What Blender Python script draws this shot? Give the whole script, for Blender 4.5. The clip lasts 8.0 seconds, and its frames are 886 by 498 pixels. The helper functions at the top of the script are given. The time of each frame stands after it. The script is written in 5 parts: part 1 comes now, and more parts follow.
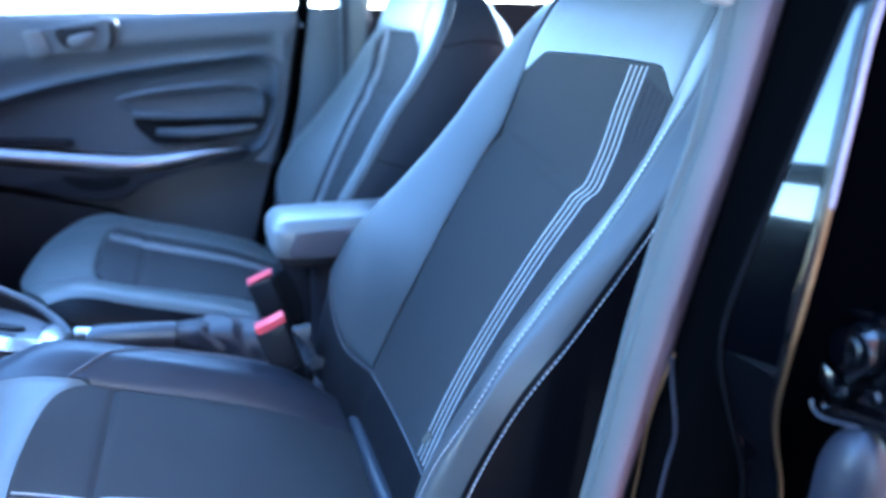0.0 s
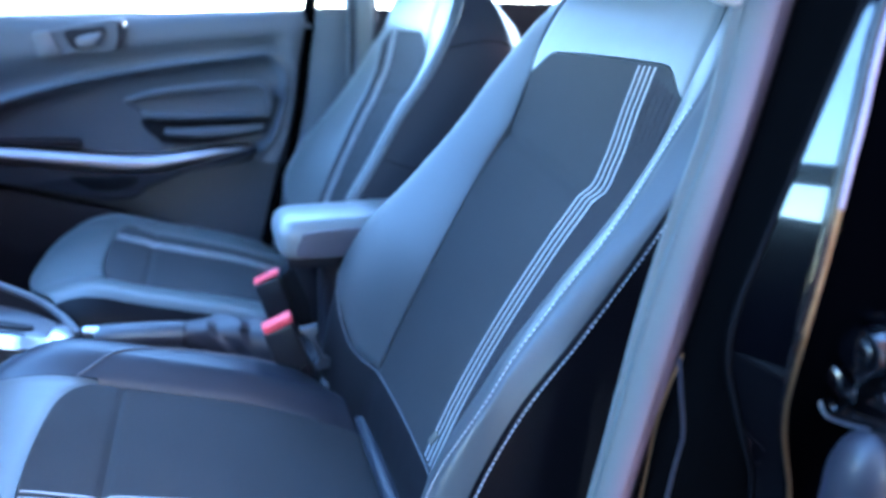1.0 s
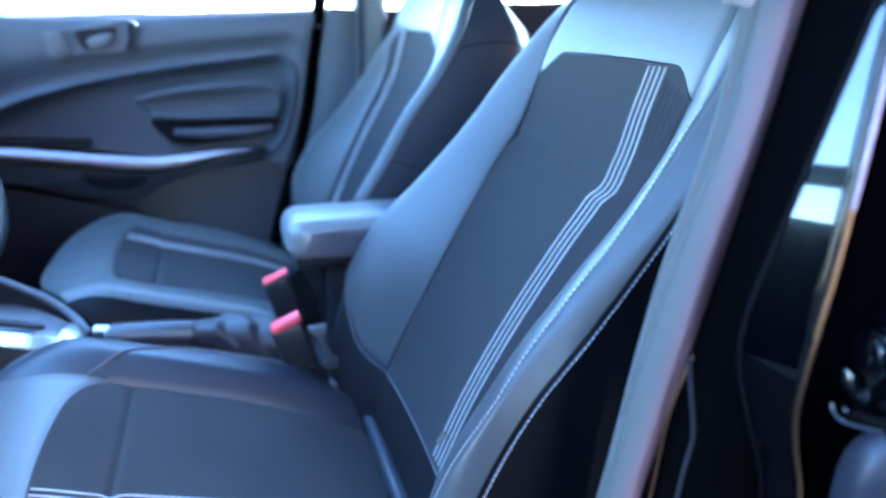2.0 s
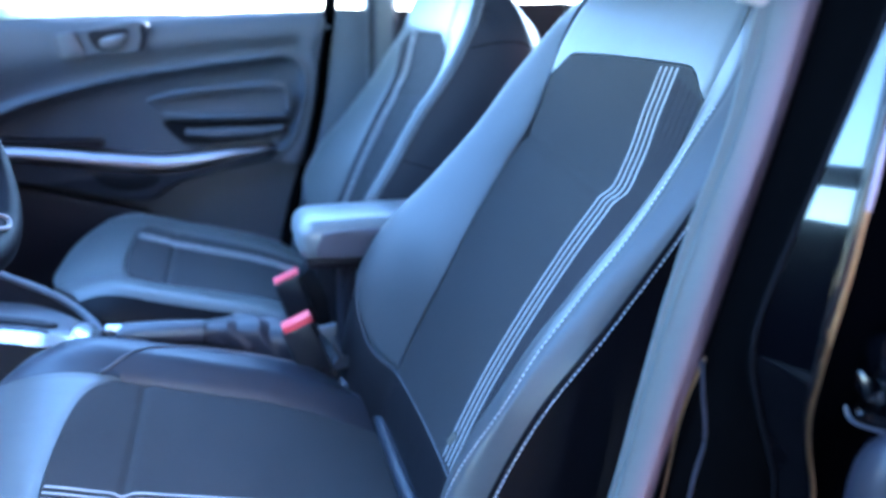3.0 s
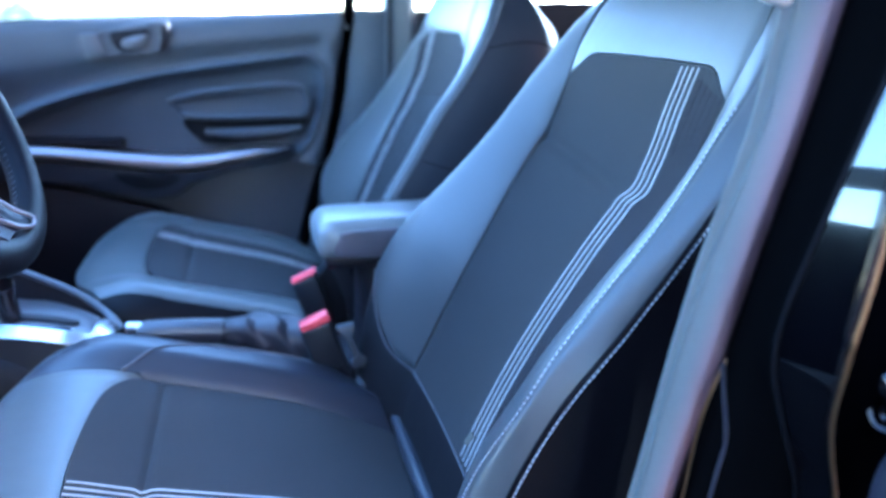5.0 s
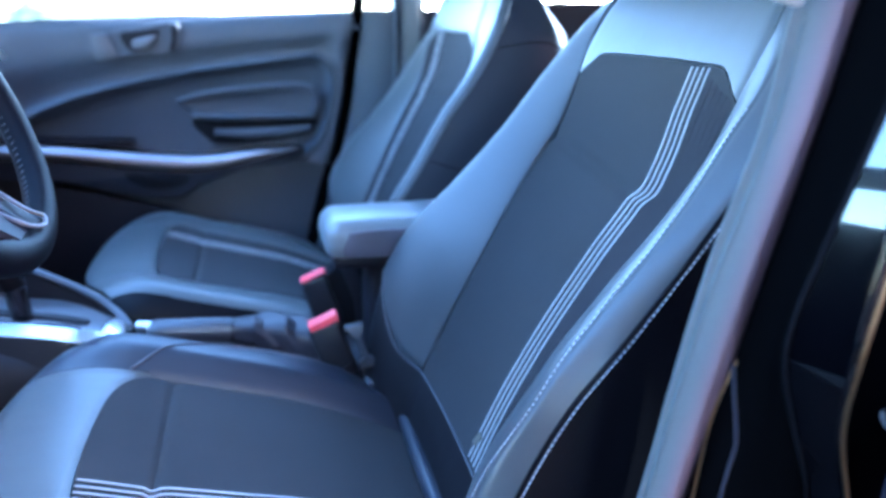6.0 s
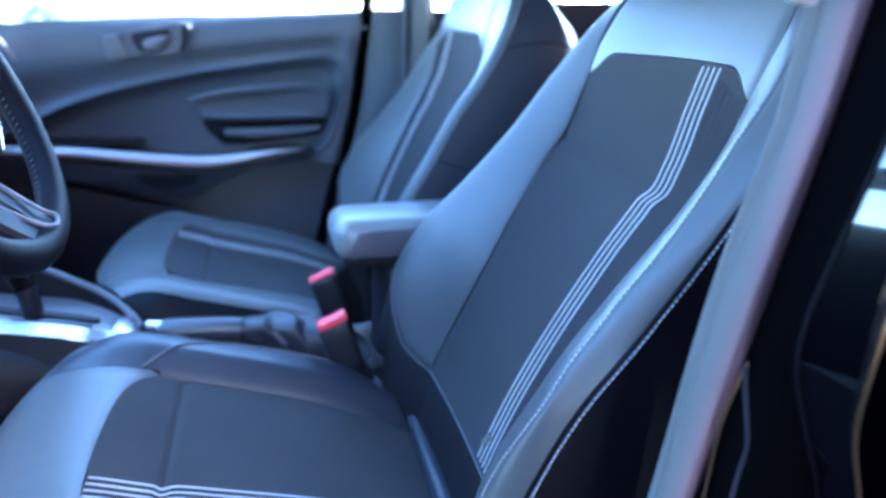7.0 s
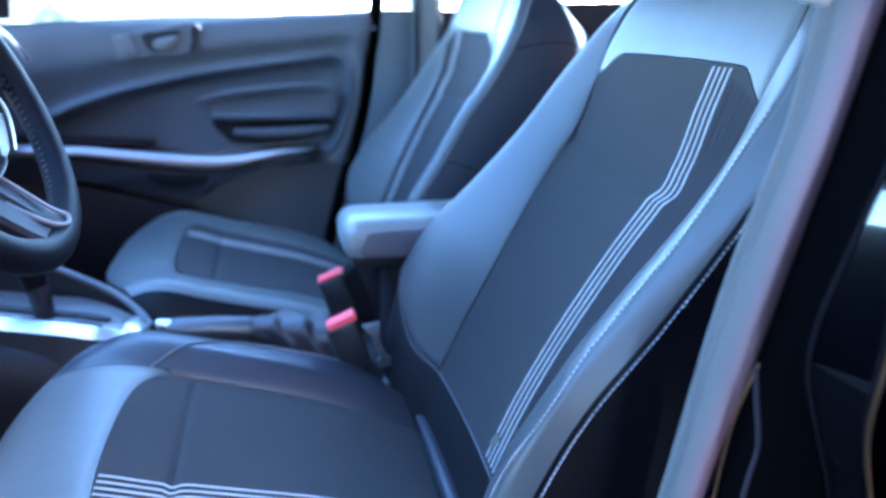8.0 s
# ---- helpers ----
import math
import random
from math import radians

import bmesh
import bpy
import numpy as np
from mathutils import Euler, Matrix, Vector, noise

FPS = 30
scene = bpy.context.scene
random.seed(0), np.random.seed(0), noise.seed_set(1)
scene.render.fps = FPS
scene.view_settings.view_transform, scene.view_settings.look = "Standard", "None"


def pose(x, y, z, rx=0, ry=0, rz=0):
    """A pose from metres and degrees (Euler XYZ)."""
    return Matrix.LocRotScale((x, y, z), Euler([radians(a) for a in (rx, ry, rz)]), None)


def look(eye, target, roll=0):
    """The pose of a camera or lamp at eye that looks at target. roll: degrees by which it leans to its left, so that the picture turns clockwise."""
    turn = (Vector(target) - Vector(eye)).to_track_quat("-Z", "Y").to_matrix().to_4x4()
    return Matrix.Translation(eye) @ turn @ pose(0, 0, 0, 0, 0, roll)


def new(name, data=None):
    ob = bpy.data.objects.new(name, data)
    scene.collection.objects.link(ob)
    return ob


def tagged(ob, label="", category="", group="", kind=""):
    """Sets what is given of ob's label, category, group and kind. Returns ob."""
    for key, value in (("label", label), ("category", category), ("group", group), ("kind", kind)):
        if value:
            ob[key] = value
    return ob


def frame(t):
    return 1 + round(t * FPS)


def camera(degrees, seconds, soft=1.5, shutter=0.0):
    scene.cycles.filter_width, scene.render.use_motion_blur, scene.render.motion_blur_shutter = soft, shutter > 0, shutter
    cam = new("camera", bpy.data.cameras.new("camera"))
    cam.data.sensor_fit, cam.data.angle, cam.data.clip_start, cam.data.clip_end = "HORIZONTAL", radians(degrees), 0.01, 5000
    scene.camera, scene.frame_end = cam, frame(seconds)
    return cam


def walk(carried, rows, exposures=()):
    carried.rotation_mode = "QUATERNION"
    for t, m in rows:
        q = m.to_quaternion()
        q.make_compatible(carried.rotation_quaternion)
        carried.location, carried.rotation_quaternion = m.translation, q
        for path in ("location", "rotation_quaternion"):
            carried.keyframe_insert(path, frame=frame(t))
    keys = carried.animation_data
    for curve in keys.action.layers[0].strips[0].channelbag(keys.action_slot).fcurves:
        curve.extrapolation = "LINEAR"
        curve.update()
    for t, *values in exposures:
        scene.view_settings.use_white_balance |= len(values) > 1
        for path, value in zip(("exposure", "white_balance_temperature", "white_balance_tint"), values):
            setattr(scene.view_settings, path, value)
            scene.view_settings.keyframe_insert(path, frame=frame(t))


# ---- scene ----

# ======== camera and walk ========
cam = camera(63.59, 8.0, soft=3.0)
cam.data.dof.use_dof, cam.data.dof.focus_distance, cam.data.dof.aperture_fstop = True, 0.70, 2.9
PATH = [
    (0.0, -0.4172, -1.0869, 1.1500, -17.966, -1.536, -18.152),
    (0.5, -0.4176, -1.0869, 1.1500, -17.960, -1.528, -17.911),
    (1.0, -0.4185, -1.0867, 1.1501, -17.962, -1.499, -17.661),
    (1.5, -0.4191, -1.0866, 1.1501, -17.958, -1.480, -17.370),
    (3.0, -0.4214, -1.0863, 1.1502, -17.950, -1.364, -16.277),
    (3.5, -0.4220, -1.0863, 1.1502, -17.954, -1.324, -15.898),
    (4.0, -0.4227, -1.0862, 1.1503, -17.957, -1.291, -15.536),
    (4.5, -0.4232, -1.0861, 1.1503, -17.966, -1.270, -15.248),
    (6.0, -0.4251, -1.0858, 1.1504, -17.968, -1.206, -14.340),
    (6.5, -0.4259, -1.0857, 1.1504, -17.971, -1.165, -14.013),
    (7.0, -0.4266, -1.0856, 1.1504, -17.970, -1.145, -13.678),
    (7.5, -0.4273, -1.0855, 1.1505, -17.970, -1.105, -13.362),
    (8.0, -0.4279, -1.0854, 1.1505, -17.986, -1.083, -13.043),
]
walk(cam, [(t, pose(x, y, z, 90 + p, r, w)) for t, x, y, z, p, r, w in PATH],
     exposures=[(0.0, 5.29, 4800, 8), (8.0, 5.17, 4780, 11)])

# ======== world and sun ========
SUN_ELEVATION, SUN_AZIMUTH = 20.0, 30.0      # azimuth counted from +X (rear of the car) towards +Y (passenger side)
world = bpy.data.worlds.new("world")
scene.world = world
world.use_nodes = True
wn = world.node_tree
sky = wn.nodes.new("ShaderNodeTexSky")
sky.sky_type = 'NISHITA'
sky.sun_disc = False
sky.sun_elevation = radians(SUN_ELEVATION)
sky.sun_rotation = radians(90 - SUN_AZIMUTH)
sky.dust_density = 0.3
wn.links.new(sky.outputs["Color"], wn.nodes["Background"].inputs["Color"])
wn.nodes["Background"].inputs["Strength"].default_value = 0.13
sun = new("sun", bpy.data.lights.new("sun", "SUN"))
sun.data.energy, sun.data.angle, sun.data.color = 3.2, radians(0.5), (1.0, 0.95, 0.88)
e, a = radians(SUN_ELEVATION), radians(SUN_AZIMUTH)
sun.matrix_world = look((0, 0, 0), (-math.cos(e) * math.cos(a), -math.cos(e) * math.sin(a), -math.sin(e)))


# ======== materials ========
def mat(name, base, rough=0.5, metal=0.0, coat=0.0, var=0.15, big=6.0, grain=600.0, bump=0.0, sheen=0.0, spec=0.5, gray=None):
    """A surface with colour varying at two scales, and a fine relief."""
    m = bpy.data.materials.new(name)
    m.use_nodes = True
    n, l = m.node_tree.nodes, m.node_tree.links
    b = n["Principled BSDF"]
    b.inputs["Roughness"].default_value, b.inputs["Metallic"].default_value = rough, metal
    b.inputs["Coat Weight"].default_value, b.inputs["Coat Roughness"].default_value = coat, 0.03
    b.inputs["Sheen Weight"].default_value = sheen
    b.inputs["Specular IOR Level"].default_value = spec
    tc = n.new("ShaderNodeTexCoord")
    co = tc.outputs["Object"]
    large, fine = n.new("ShaderNodeTexNoise"), n.new("ShaderNodeTexNoise")
    large.inputs["Scale"].default_value, large.inputs["Detail"].default_value = big, 4
    fine.inputs["Scale"].default_value, fine.inputs["Detail"].default_value = grain, 2
    for x in (large, fine):
        l.new(co, x.inputs["Vector"])
    mix = n.new("ShaderNodeMath")
    mix.operation = 'MULTIPLY_ADD'
    mix.inputs[1].default_value = 0.5
    l.new(fine.outputs["Fac"], mix.inputs[0])
    half = n.new("ShaderNodeMath")
    half.operation = 'MULTIPLY'
    half.inputs[1].default_value = 0.5
    l.new(large.outputs["Fac"], half.inputs[0])
    l.new(half.outputs[0], mix.inputs[2])
    ramp = n.new("ShaderNodeValToRGB")
    lo, hi = [max(0, c * (1 - var)) for c in base], [min(1, c * (1 + var)) for c in base]
    ramp.color_ramp.elements[0].position, ramp.color_ramp.elements[1].position = 0.35, 0.65
    ramp.color_ramp.elements[0].color, ramp.color_ramp.elements[1].color = (*lo, 1), (*hi, 1)
    l.new(mix.outputs[0], ramp.inputs["Fac"])
    l.new(ramp.outputs["Color"], b.inputs["Base Color"])
    rr = n.new("ShaderNodeMapRange")
    rr.inputs["To Min"].default_value, rr.inputs["To Max"].default_value = max(0, rough * (1 - var)), min(1, rough * (1 + var))
    l.new(large.outputs["Fac"], rr.inputs["Value"])
    l.new(rr.outputs["Result"], b.inputs["Roughness"])
    if bump:
        bp = n.new("ShaderNodeBump")
        bp.inputs["Strength"].default_value, bp.inputs["Distance"].default_value = bump, 0.001
        l.new(fine.outputs["Fac"], bp.inputs["Height"])
        l.new(bp.outputs["Normal"], b.inputs["Normal"])
    return m


def leather(name, base, rough=0.42, relief=0.10, spec=0.6):
    """Embossed leather: small rounded cells with thin creases."""
    m = mat(name, base, rough, var=0.045, big=5, grain=900, spec=spec)
    n, l = m.node_tree.nodes, m.node_tree.links
    vor = n.new("ShaderNodeTexVoronoi")
    vor.feature = 'DISTANCE_TO_EDGE'
    vor.inputs["Scale"].default_value = 650
    l.new(n["Texture Coordinate"].outputs["Object"], vor.inputs["Vector"])
    bp = n.new("ShaderNodeBump")
    bp.inputs["Strength"].default_value, bp.inputs["Distance"].default_value = relief, 0.0006
    l.new(vor.outputs["Distance"], bp.inputs["Height"])
    soft, sag = n.new("ShaderNodeTexNoise"), n.new("ShaderNodeBump")
    soft.inputs["Scale"].default_value, soft.inputs["Detail"].default_value = 16, 2
    sag.inputs["Strength"].default_value, sag.inputs["Distance"].default_value = 0.12, 0.008
    l.new(n["Texture Coordinate"].outputs["Object"], soft.inputs["Vector"])
    l.new(soft.outputs["Fac"], sag.inputs["Height"])
    l.new(sag.outputs["Normal"], bp.inputs["Normal"])
    l.new(bp.outputs["Normal"], n["Principled BSDF"].inputs["Normal"])
    return m


def woven(name, base, rough=0.85, scale=420.0, ribs=0.0):
    """Woven cloth: crossing threads, and where asked, soft ribs along the height."""
    m = mat(name, base, rough, var=0.22, big=14, grain=1200, sheen=0.04, spec=0.18)
    n, l = m.node_tree.nodes, m.node_tree.links
    co = n["Texture Coordinate"].outputs["Object"]
    waves = []
    for axis in ('Y', 'Z'):
        w = n.new("ShaderNodeTexWave")
        w.bands_direction = axis
        w.inputs["Scale"].default_value = scale
        w.inputs["Distortion"].default_value = 0.6
        l.new(co, w.inputs["Vector"])
        waves.append(w)
    mul = n.new("ShaderNodeMath")
    mul.operation = 'MULTIPLY'
    l.new(waves[0].outputs["Fac"], mul.inputs[0])
    l.new(waves[1].outputs["Fac"], mul.inputs[1])
    bp = n.new("ShaderNodeBump")
    bp.inputs["Strength"].default_value, bp.inputs["Distance"].default_value = 0.6, 0.0008
    l.new(mul.outputs[0], bp.inputs["Height"])
    l.new(bp.outputs["Normal"], n["Principled BSDF"].inputs["Normal"])
    return m


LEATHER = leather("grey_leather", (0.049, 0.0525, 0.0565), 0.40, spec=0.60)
# Lit copy of the grey leather, for parts that catch more light.
LEATHER_LIT = leather("grey_leather_lit", (0.083, 0.090, 0.091), 0.38, spec=0.52)
# Shaded copy of the grey leather: driver's cushion edges and the rear rolls.
LEATHER_SHADED = leather("grey_leather_shaded", (0.024, 0.0265, 0.037), 0.40, spec=0.5)
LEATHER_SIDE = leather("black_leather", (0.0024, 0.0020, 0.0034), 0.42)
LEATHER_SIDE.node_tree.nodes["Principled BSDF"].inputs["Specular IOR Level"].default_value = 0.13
# Lit copy of the black side leather, for the passenger's flank.
LEATHER_SIDE_LIT = leather("black_leather_lit", (0.0190, 0.0225, 0.0300), 0.42, spec=0.4)
WHEEL_LEATHER = leather("worn_black_leather", (0.0048, 0.0056, 0.0098), 0.55)
WHEEL_LEATHER.node_tree.nodes["Principled BSDF"].inputs["Specular IOR Level"].default_value = 0.09
LEATHER_ARM = leather("smooth_grey_leather", (0.165, 0.173, 0.174), 0.30)
# Shaded copy of the armrest leather; the side's purple shade is in the colour.
LEATHER_ARM_SHADED = leather("armrest_leather_shaded", (0.085, 0.078, 0.094), 0.36)
GRIP_LEATHER = leather("smooth_black_leather", (0.028, 0.027, 0.036), 0.36, spec=0.7)
BOOT_LEATHER = leather("grey_boot_leather", (0.023, 0.0215, 0.029), 0.45, spec=0.5)
CLOTH = woven("charcoal_cloth", (0.0335, 0.0345, 0.0370))
CLOTH_DARK = woven("black_ribbed_cloth", (0.0255, 0.0245, 0.0290))
CLOTH_SKIRT = leather("black_skirt_vinyl", (0.0100, 0.0095, 0.0115), 0.55)
CLOTH_SKIRT.node_tree.nodes["Principled BSDF"].inputs["Specular IOR Level"].default_value = 0.14
THREAD_WHITE = mat("white_thread", (0.40, 0.40, 0.43), 0.6, grain=2500)
STRIPE_WHITE = mat("silver_woven_stripe", (0.33, 0.335, 0.345), 0.5, grain=2500, bump=0.2)
TAB_CLOTH = mat("pale_tab_cloth", (0.11, 0.105, 0.085), 0.8, grain=2000, bump=0.3)
PIPING = leather("grey_piping", (0.085, 0.088, 0.10), 0.35)
PLASTIC_DOOR = mat("slate_grain_plastic", (0.066, 0.072, 0.086), 0.45, grain=1400, bump=0.35, var=0.10)
PLASTIC_LOWER = mat("slate_lower_plastic", (0.038, 0.042, 0.051), 0.5, grain=1400, bump=0.35, var=0.10)
PLASTIC_INSERT = mat("charcoal_grain_plastic", (0.0430, 0.0500, 0.0650), 0.52, grain=1400, bump=0.35, var=0.10)
PLASTIC_PAD = mat("slate_pad_plastic", (0.058, 0.063, 0.076), 0.42, grain=1400, bump=0.35, var=0.10)
PLASTIC_ARMREST = mat("dark_slate_plastic", (0.015, 0.0165, 0.024), 0.5, grain=1400, bump=0.35, var=0.10, spec=0.3)
PLASTIC_DARK = mat("black_grain_plastic", (0.0072, 0.0058, 0.0088), 0.5, grain=1400, bump=0.35, spec=0.25)
PLASTIC_SMOOTH = mat("black_satin_plastic", (0.014, 0.014, 0.018), 0.38, spec=0.35)
PLASTIC_MATTE = mat("black_matte_plastic", (0.006, 0.006, 0.008), 0.7, grain=1400, bump=0.2, spec=0.12)
PLASTIC_WHITE = mat("pale_plastic", (0.62, 0.62, 0.60), 0.4, var=0.05)
PLASTIC_PILLAR = mat("grey_pillar_plastic", (0.068, 0.079, 0.092), 0.55, grain=1400, bump=0.3)
RED = mat("red_button_plastic", (0.80, 0.085, 0.11), 0.35, var=0.05)
TRIM_SATIN = mat("satin_grey_metal", (0.29, 0.25, 0.25), 0.34, metal=1.0, var=0.05)
TRIM_LILAC = mat("dim_satin_grey", (0.19, 0.185, 0.215), 0.42, var=0.05, spec=0.4)
SATIN = mat("satin_silver", (0.62, 0.62, 0.64), 0.28, metal=1.0, var=0.05)
GATE_CHROME = mat("bright_satin_chrome", (0.66, 0.66, 0.68), 0.25, metal=1.0, var=0.03)
# Warm light reflected by the thin edges is put into this gold colour.
EDGE_GOLD_SHEEN = mat("gold_edge_reflection", (0.32, 0.205, 0.110), 0.36, metal=1.0)
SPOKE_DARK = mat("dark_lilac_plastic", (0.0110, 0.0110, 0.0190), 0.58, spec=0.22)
# Sky reflection on the black flange bead, put in as lilac metal.
BEAD_LILAC_SHEEN = mat("lilac_bead_reflection", (0.34, 0.32, 0.46), 0.30, metal=1.0)
LEVER_BLACK = mat("black_gloss_lever", (0.012, 0.012, 0.017), 0.24, spec=0.6, coat=0.3)
STEEL = mat("grey_steel", (0.35, 0.36, 0.38), 0.38, metal=1.0)
PAINT = mat("black_gloss_paint", (0.0010, 0.0010, 0.0016), 0.12, coat=1.0, var=0.1, spec=0.1)
PAINT_HINGE = mat("black_hinge_paint", (0.0012, 0.0012, 0.0018), 0.12, coat=0.6, var=0.1, spec=0.25)
# Shaded copy of the black paint: no gloss, so the hinge recess stays dark.
PAINT_SHADED = mat("black_paint_shaded", (0.0006, 0.0006, 0.0009), 0.6, var=0.1, spec=0.0)
RUBBER = mat("black_rubber", (0.0014, 0.0014, 0.0017), 0.8, bump=0.2, spec=0.01)
SILVER_PAINT = mat("silver_painted_plastic", (0.13, 0.133, 0.145), 0.30, metal=0.4)
RUBBER_LIP = mat("dark_grey_rubber", (0.0042, 0.0042, 0.0055), 0.6, bump=0.2, spec=0.05)
# Pale grey that stands for the glint on the hinge plate's edge.
EDGE_GLINT = mat("grey_edge_glint", (0.055, 0.055, 0.070), 0.35, spec=0.5)
RUBBER_GREY = mat("grey_rubber", (0.0140, 0.0140, 0.0230), 0.50, bump=0.2, coat=0.12, big=40)
WEBBING = mat("grey_webbing", (0.106, 0.112, 0.110), 0.55, grain=900, bump=0.4, var=0.12)
WEBBING_TINTED = mat("pink_lit_webbing", (0.104, 0.127, 0.131), 0.55, grain=900, bump=0.4, var=0.12)
# warm light on the belt's rear third is put into its colour as pink
_n, _l = WEBBING_TINTED.node_tree.nodes, WEBBING_TINTED.node_tree.links
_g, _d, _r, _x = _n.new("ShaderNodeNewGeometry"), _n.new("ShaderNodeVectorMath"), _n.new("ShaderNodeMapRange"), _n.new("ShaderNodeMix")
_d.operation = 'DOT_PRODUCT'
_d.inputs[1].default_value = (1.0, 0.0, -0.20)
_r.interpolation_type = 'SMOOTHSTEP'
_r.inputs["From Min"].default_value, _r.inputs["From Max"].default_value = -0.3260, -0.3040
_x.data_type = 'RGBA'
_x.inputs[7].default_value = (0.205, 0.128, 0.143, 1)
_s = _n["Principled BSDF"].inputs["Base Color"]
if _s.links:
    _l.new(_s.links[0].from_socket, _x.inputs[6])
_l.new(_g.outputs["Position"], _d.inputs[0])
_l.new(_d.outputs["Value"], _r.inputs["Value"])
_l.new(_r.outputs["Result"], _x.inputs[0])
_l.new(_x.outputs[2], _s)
for _web in (WEBBING, WEBBING_TINTED):
    _n, _l = _web.node_tree.nodes, _web.node_tree.links
    _w, _b = _n.new("ShaderNodeTexWave"), _n.new("ShaderNodeBump")
    _w.bands_direction = 'X'
    _w.inputs["Scale"].default_value, _w.inputs["Distortion"].default_value = 150, 0.5
    _b.inputs["Strength"].default_value, _b.inputs["Distance"].default_value = 0.22, 0.0004
    _l.new(_n["Texture Coordinate"].outputs["Object"], _w.inputs["Vector"])
    _l.new(_w.outputs["Fac"], _b.inputs["Height"])
    _l.new(_b.outputs["Normal"], _n["Principled BSDF"].inputs["Normal"])
CARPET = mat("black_carpet", (0.012, 0.0115, 0.013), 0.95, grain=700, bump=1.0)
HEADLINER = mat("light_headliner", (0.42, 0.42, 0.41), 0.9, grain=900, bump=0.4)
ASPHALT = mat("worn_asphalt", (0.045, 0.045, 0.046), 0.85, big=0.7, grain=120, bump=0.8, var=0.3)
BRACKET = mat("grey_bracket_plastic", (0.055, 0.058, 0.068), 0.4)
BARK = mat("brown_bark", (0.10, 0.075, 0.055), 0.9, grain=60, bump=0.5)
LEAVES = mat("green_leaves", (0.075, 0.115, 0.050), 0.6, var=0.35, grain=8)
WALL_LOW = mat("dark_blocking_wall", (0.020, 0.019, 0.020), 0.9, big=0.8, grain=40, bump=0.3)
WALL_BRICK = mat("reddish_brown_render", (0.110, 0.050, 0.044), 0.85, big=0.5, grain=40, bump=0.3)

GLASS = bpy.data.materials.new("clear_glass")
GLASS.use_nodes = True
_n = GLASS.node_tree.nodes
_g, _t, _f, _m = (_n.new("ShaderNodeBsdfGlossy"), _n.new("ShaderNodeBsdfTransparent"), _n.new("ShaderNodeFresnel"), _n.new("ShaderNodeMixShader"))
_g.inputs["Roughness"].default_value = 0.02
_t.inputs["Color"].default_value = (0.95, 0.97, 0.96, 1)
_l = GLASS.node_tree.links
_l.new(_f.outputs["Fac"], _m.inputs["Fac"])
_l.new(_t.outputs["BSDF"], _m.inputs[1])
_l.new(_g.outputs["BSDF"], _m.inputs[2])
_l.new(_m.outputs["Shader"], _n["Material Output"].inputs["Surface"])


# ======== building helpers ========
ORIGIN = {}


def thing(name, at, label, category, group="", kind=""):
    """An Empty at the base of a thing; its parts are given in world coordinates."""
    ob = new(name)
    ob.location = at
    ob.empty_display_size = 0.05
    ORIGIN[ob.name] = Vector(at)
    return tagged(ob, label, category, group, kind)


def finish(name, bm, material, at=(0, 0, 0), sharp=38):
    """A bmesh in world coordinates becomes one object whose origin is at the given place."""
    bmesh.ops.remove_doubles(bm, verts=bm.verts, dist=1e-5)
    bmesh.ops.recalc_face_normals(bm, faces=bm.faces)
    bmesh.ops.translate(bm, verts=bm.verts, vec=-Vector(at))
    me = bpy.data.meshes.new(name)
    bm.to_mesh(me)
    bm.free()
    for p in me.polygons:
        p.use_smooth = True
    me.set_sharp_from_angle(angle=radians(sharp))
    me.materials.append(material)
    return new(name, me)


def part(name, bm, material, parent, label="", sharp=38):
    at = ORIGIN[parent.name]
    ob = finish(name, bm, material, at, sharp)
    ob.parent = parent
    ORIGIN[ob.name] = at
    if label:
        tagged(ob, label)
    return ob


def single(name, bm, material, label, category, group="", kind="", at=None, sharp=38):
    """A thing of one mesh."""
    if at is None:
        lo = [min(v.co[i] for v in bm.verts) for i in range(3)]
        hi = [max(v.co[i] for v in bm.verts) for i in range(3)]
        at = ((lo[0] + hi[0]) / 2, (lo[1] + hi[1]) / 2, lo[2])
    ob = finish(name, bm, material, at, sharp)
    ob.location = at
    ORIGIN[ob.name] = Vector(at)
    return tagged(ob, label, category, group, kind)


def lerp(table, x):
    """Smooth reading of a table of (x, y)."""
    xs, ys = [r[0] for r in table], [r[1] for r in table]
    if x <= xs[0]:
        return ys[0]
    if x >= xs[-1]:
        return ys[-1]
    i = max(k for k in range(len(xs) - 1) if xs[k] <= x)
    t = (x - xs[i]) / (xs[i + 1] - xs[i])
    m0 = (ys[i + 1] - ys[i - 1]) / (xs[i + 1] - xs[i - 1]) if i > 0 else (ys[1] - ys[0]) / (xs[1] - xs[0])
    m1 = (ys[i + 2] - ys[i]) / (xs[i + 2] - xs[i]) if i + 2 < len(xs) else (ys[-1] - ys[-2]) / (xs[-1] - xs[-2])
    d = xs[i + 1] - xs[i]
    return ((2 * t ** 3 - 3 * t ** 2 + 1) * ys[i] + (t ** 3 - 2 * t ** 2 + t) * d * m0
            + (-2 * t ** 3 + 3 * t ** 2) * ys[i + 1] + (t ** 3 - t ** 2) * d * m1)


def step(a, b, x):
    t = min(1, max(0, (x - a) / (b - a)))
    return t * t * (3 - 2 * t)


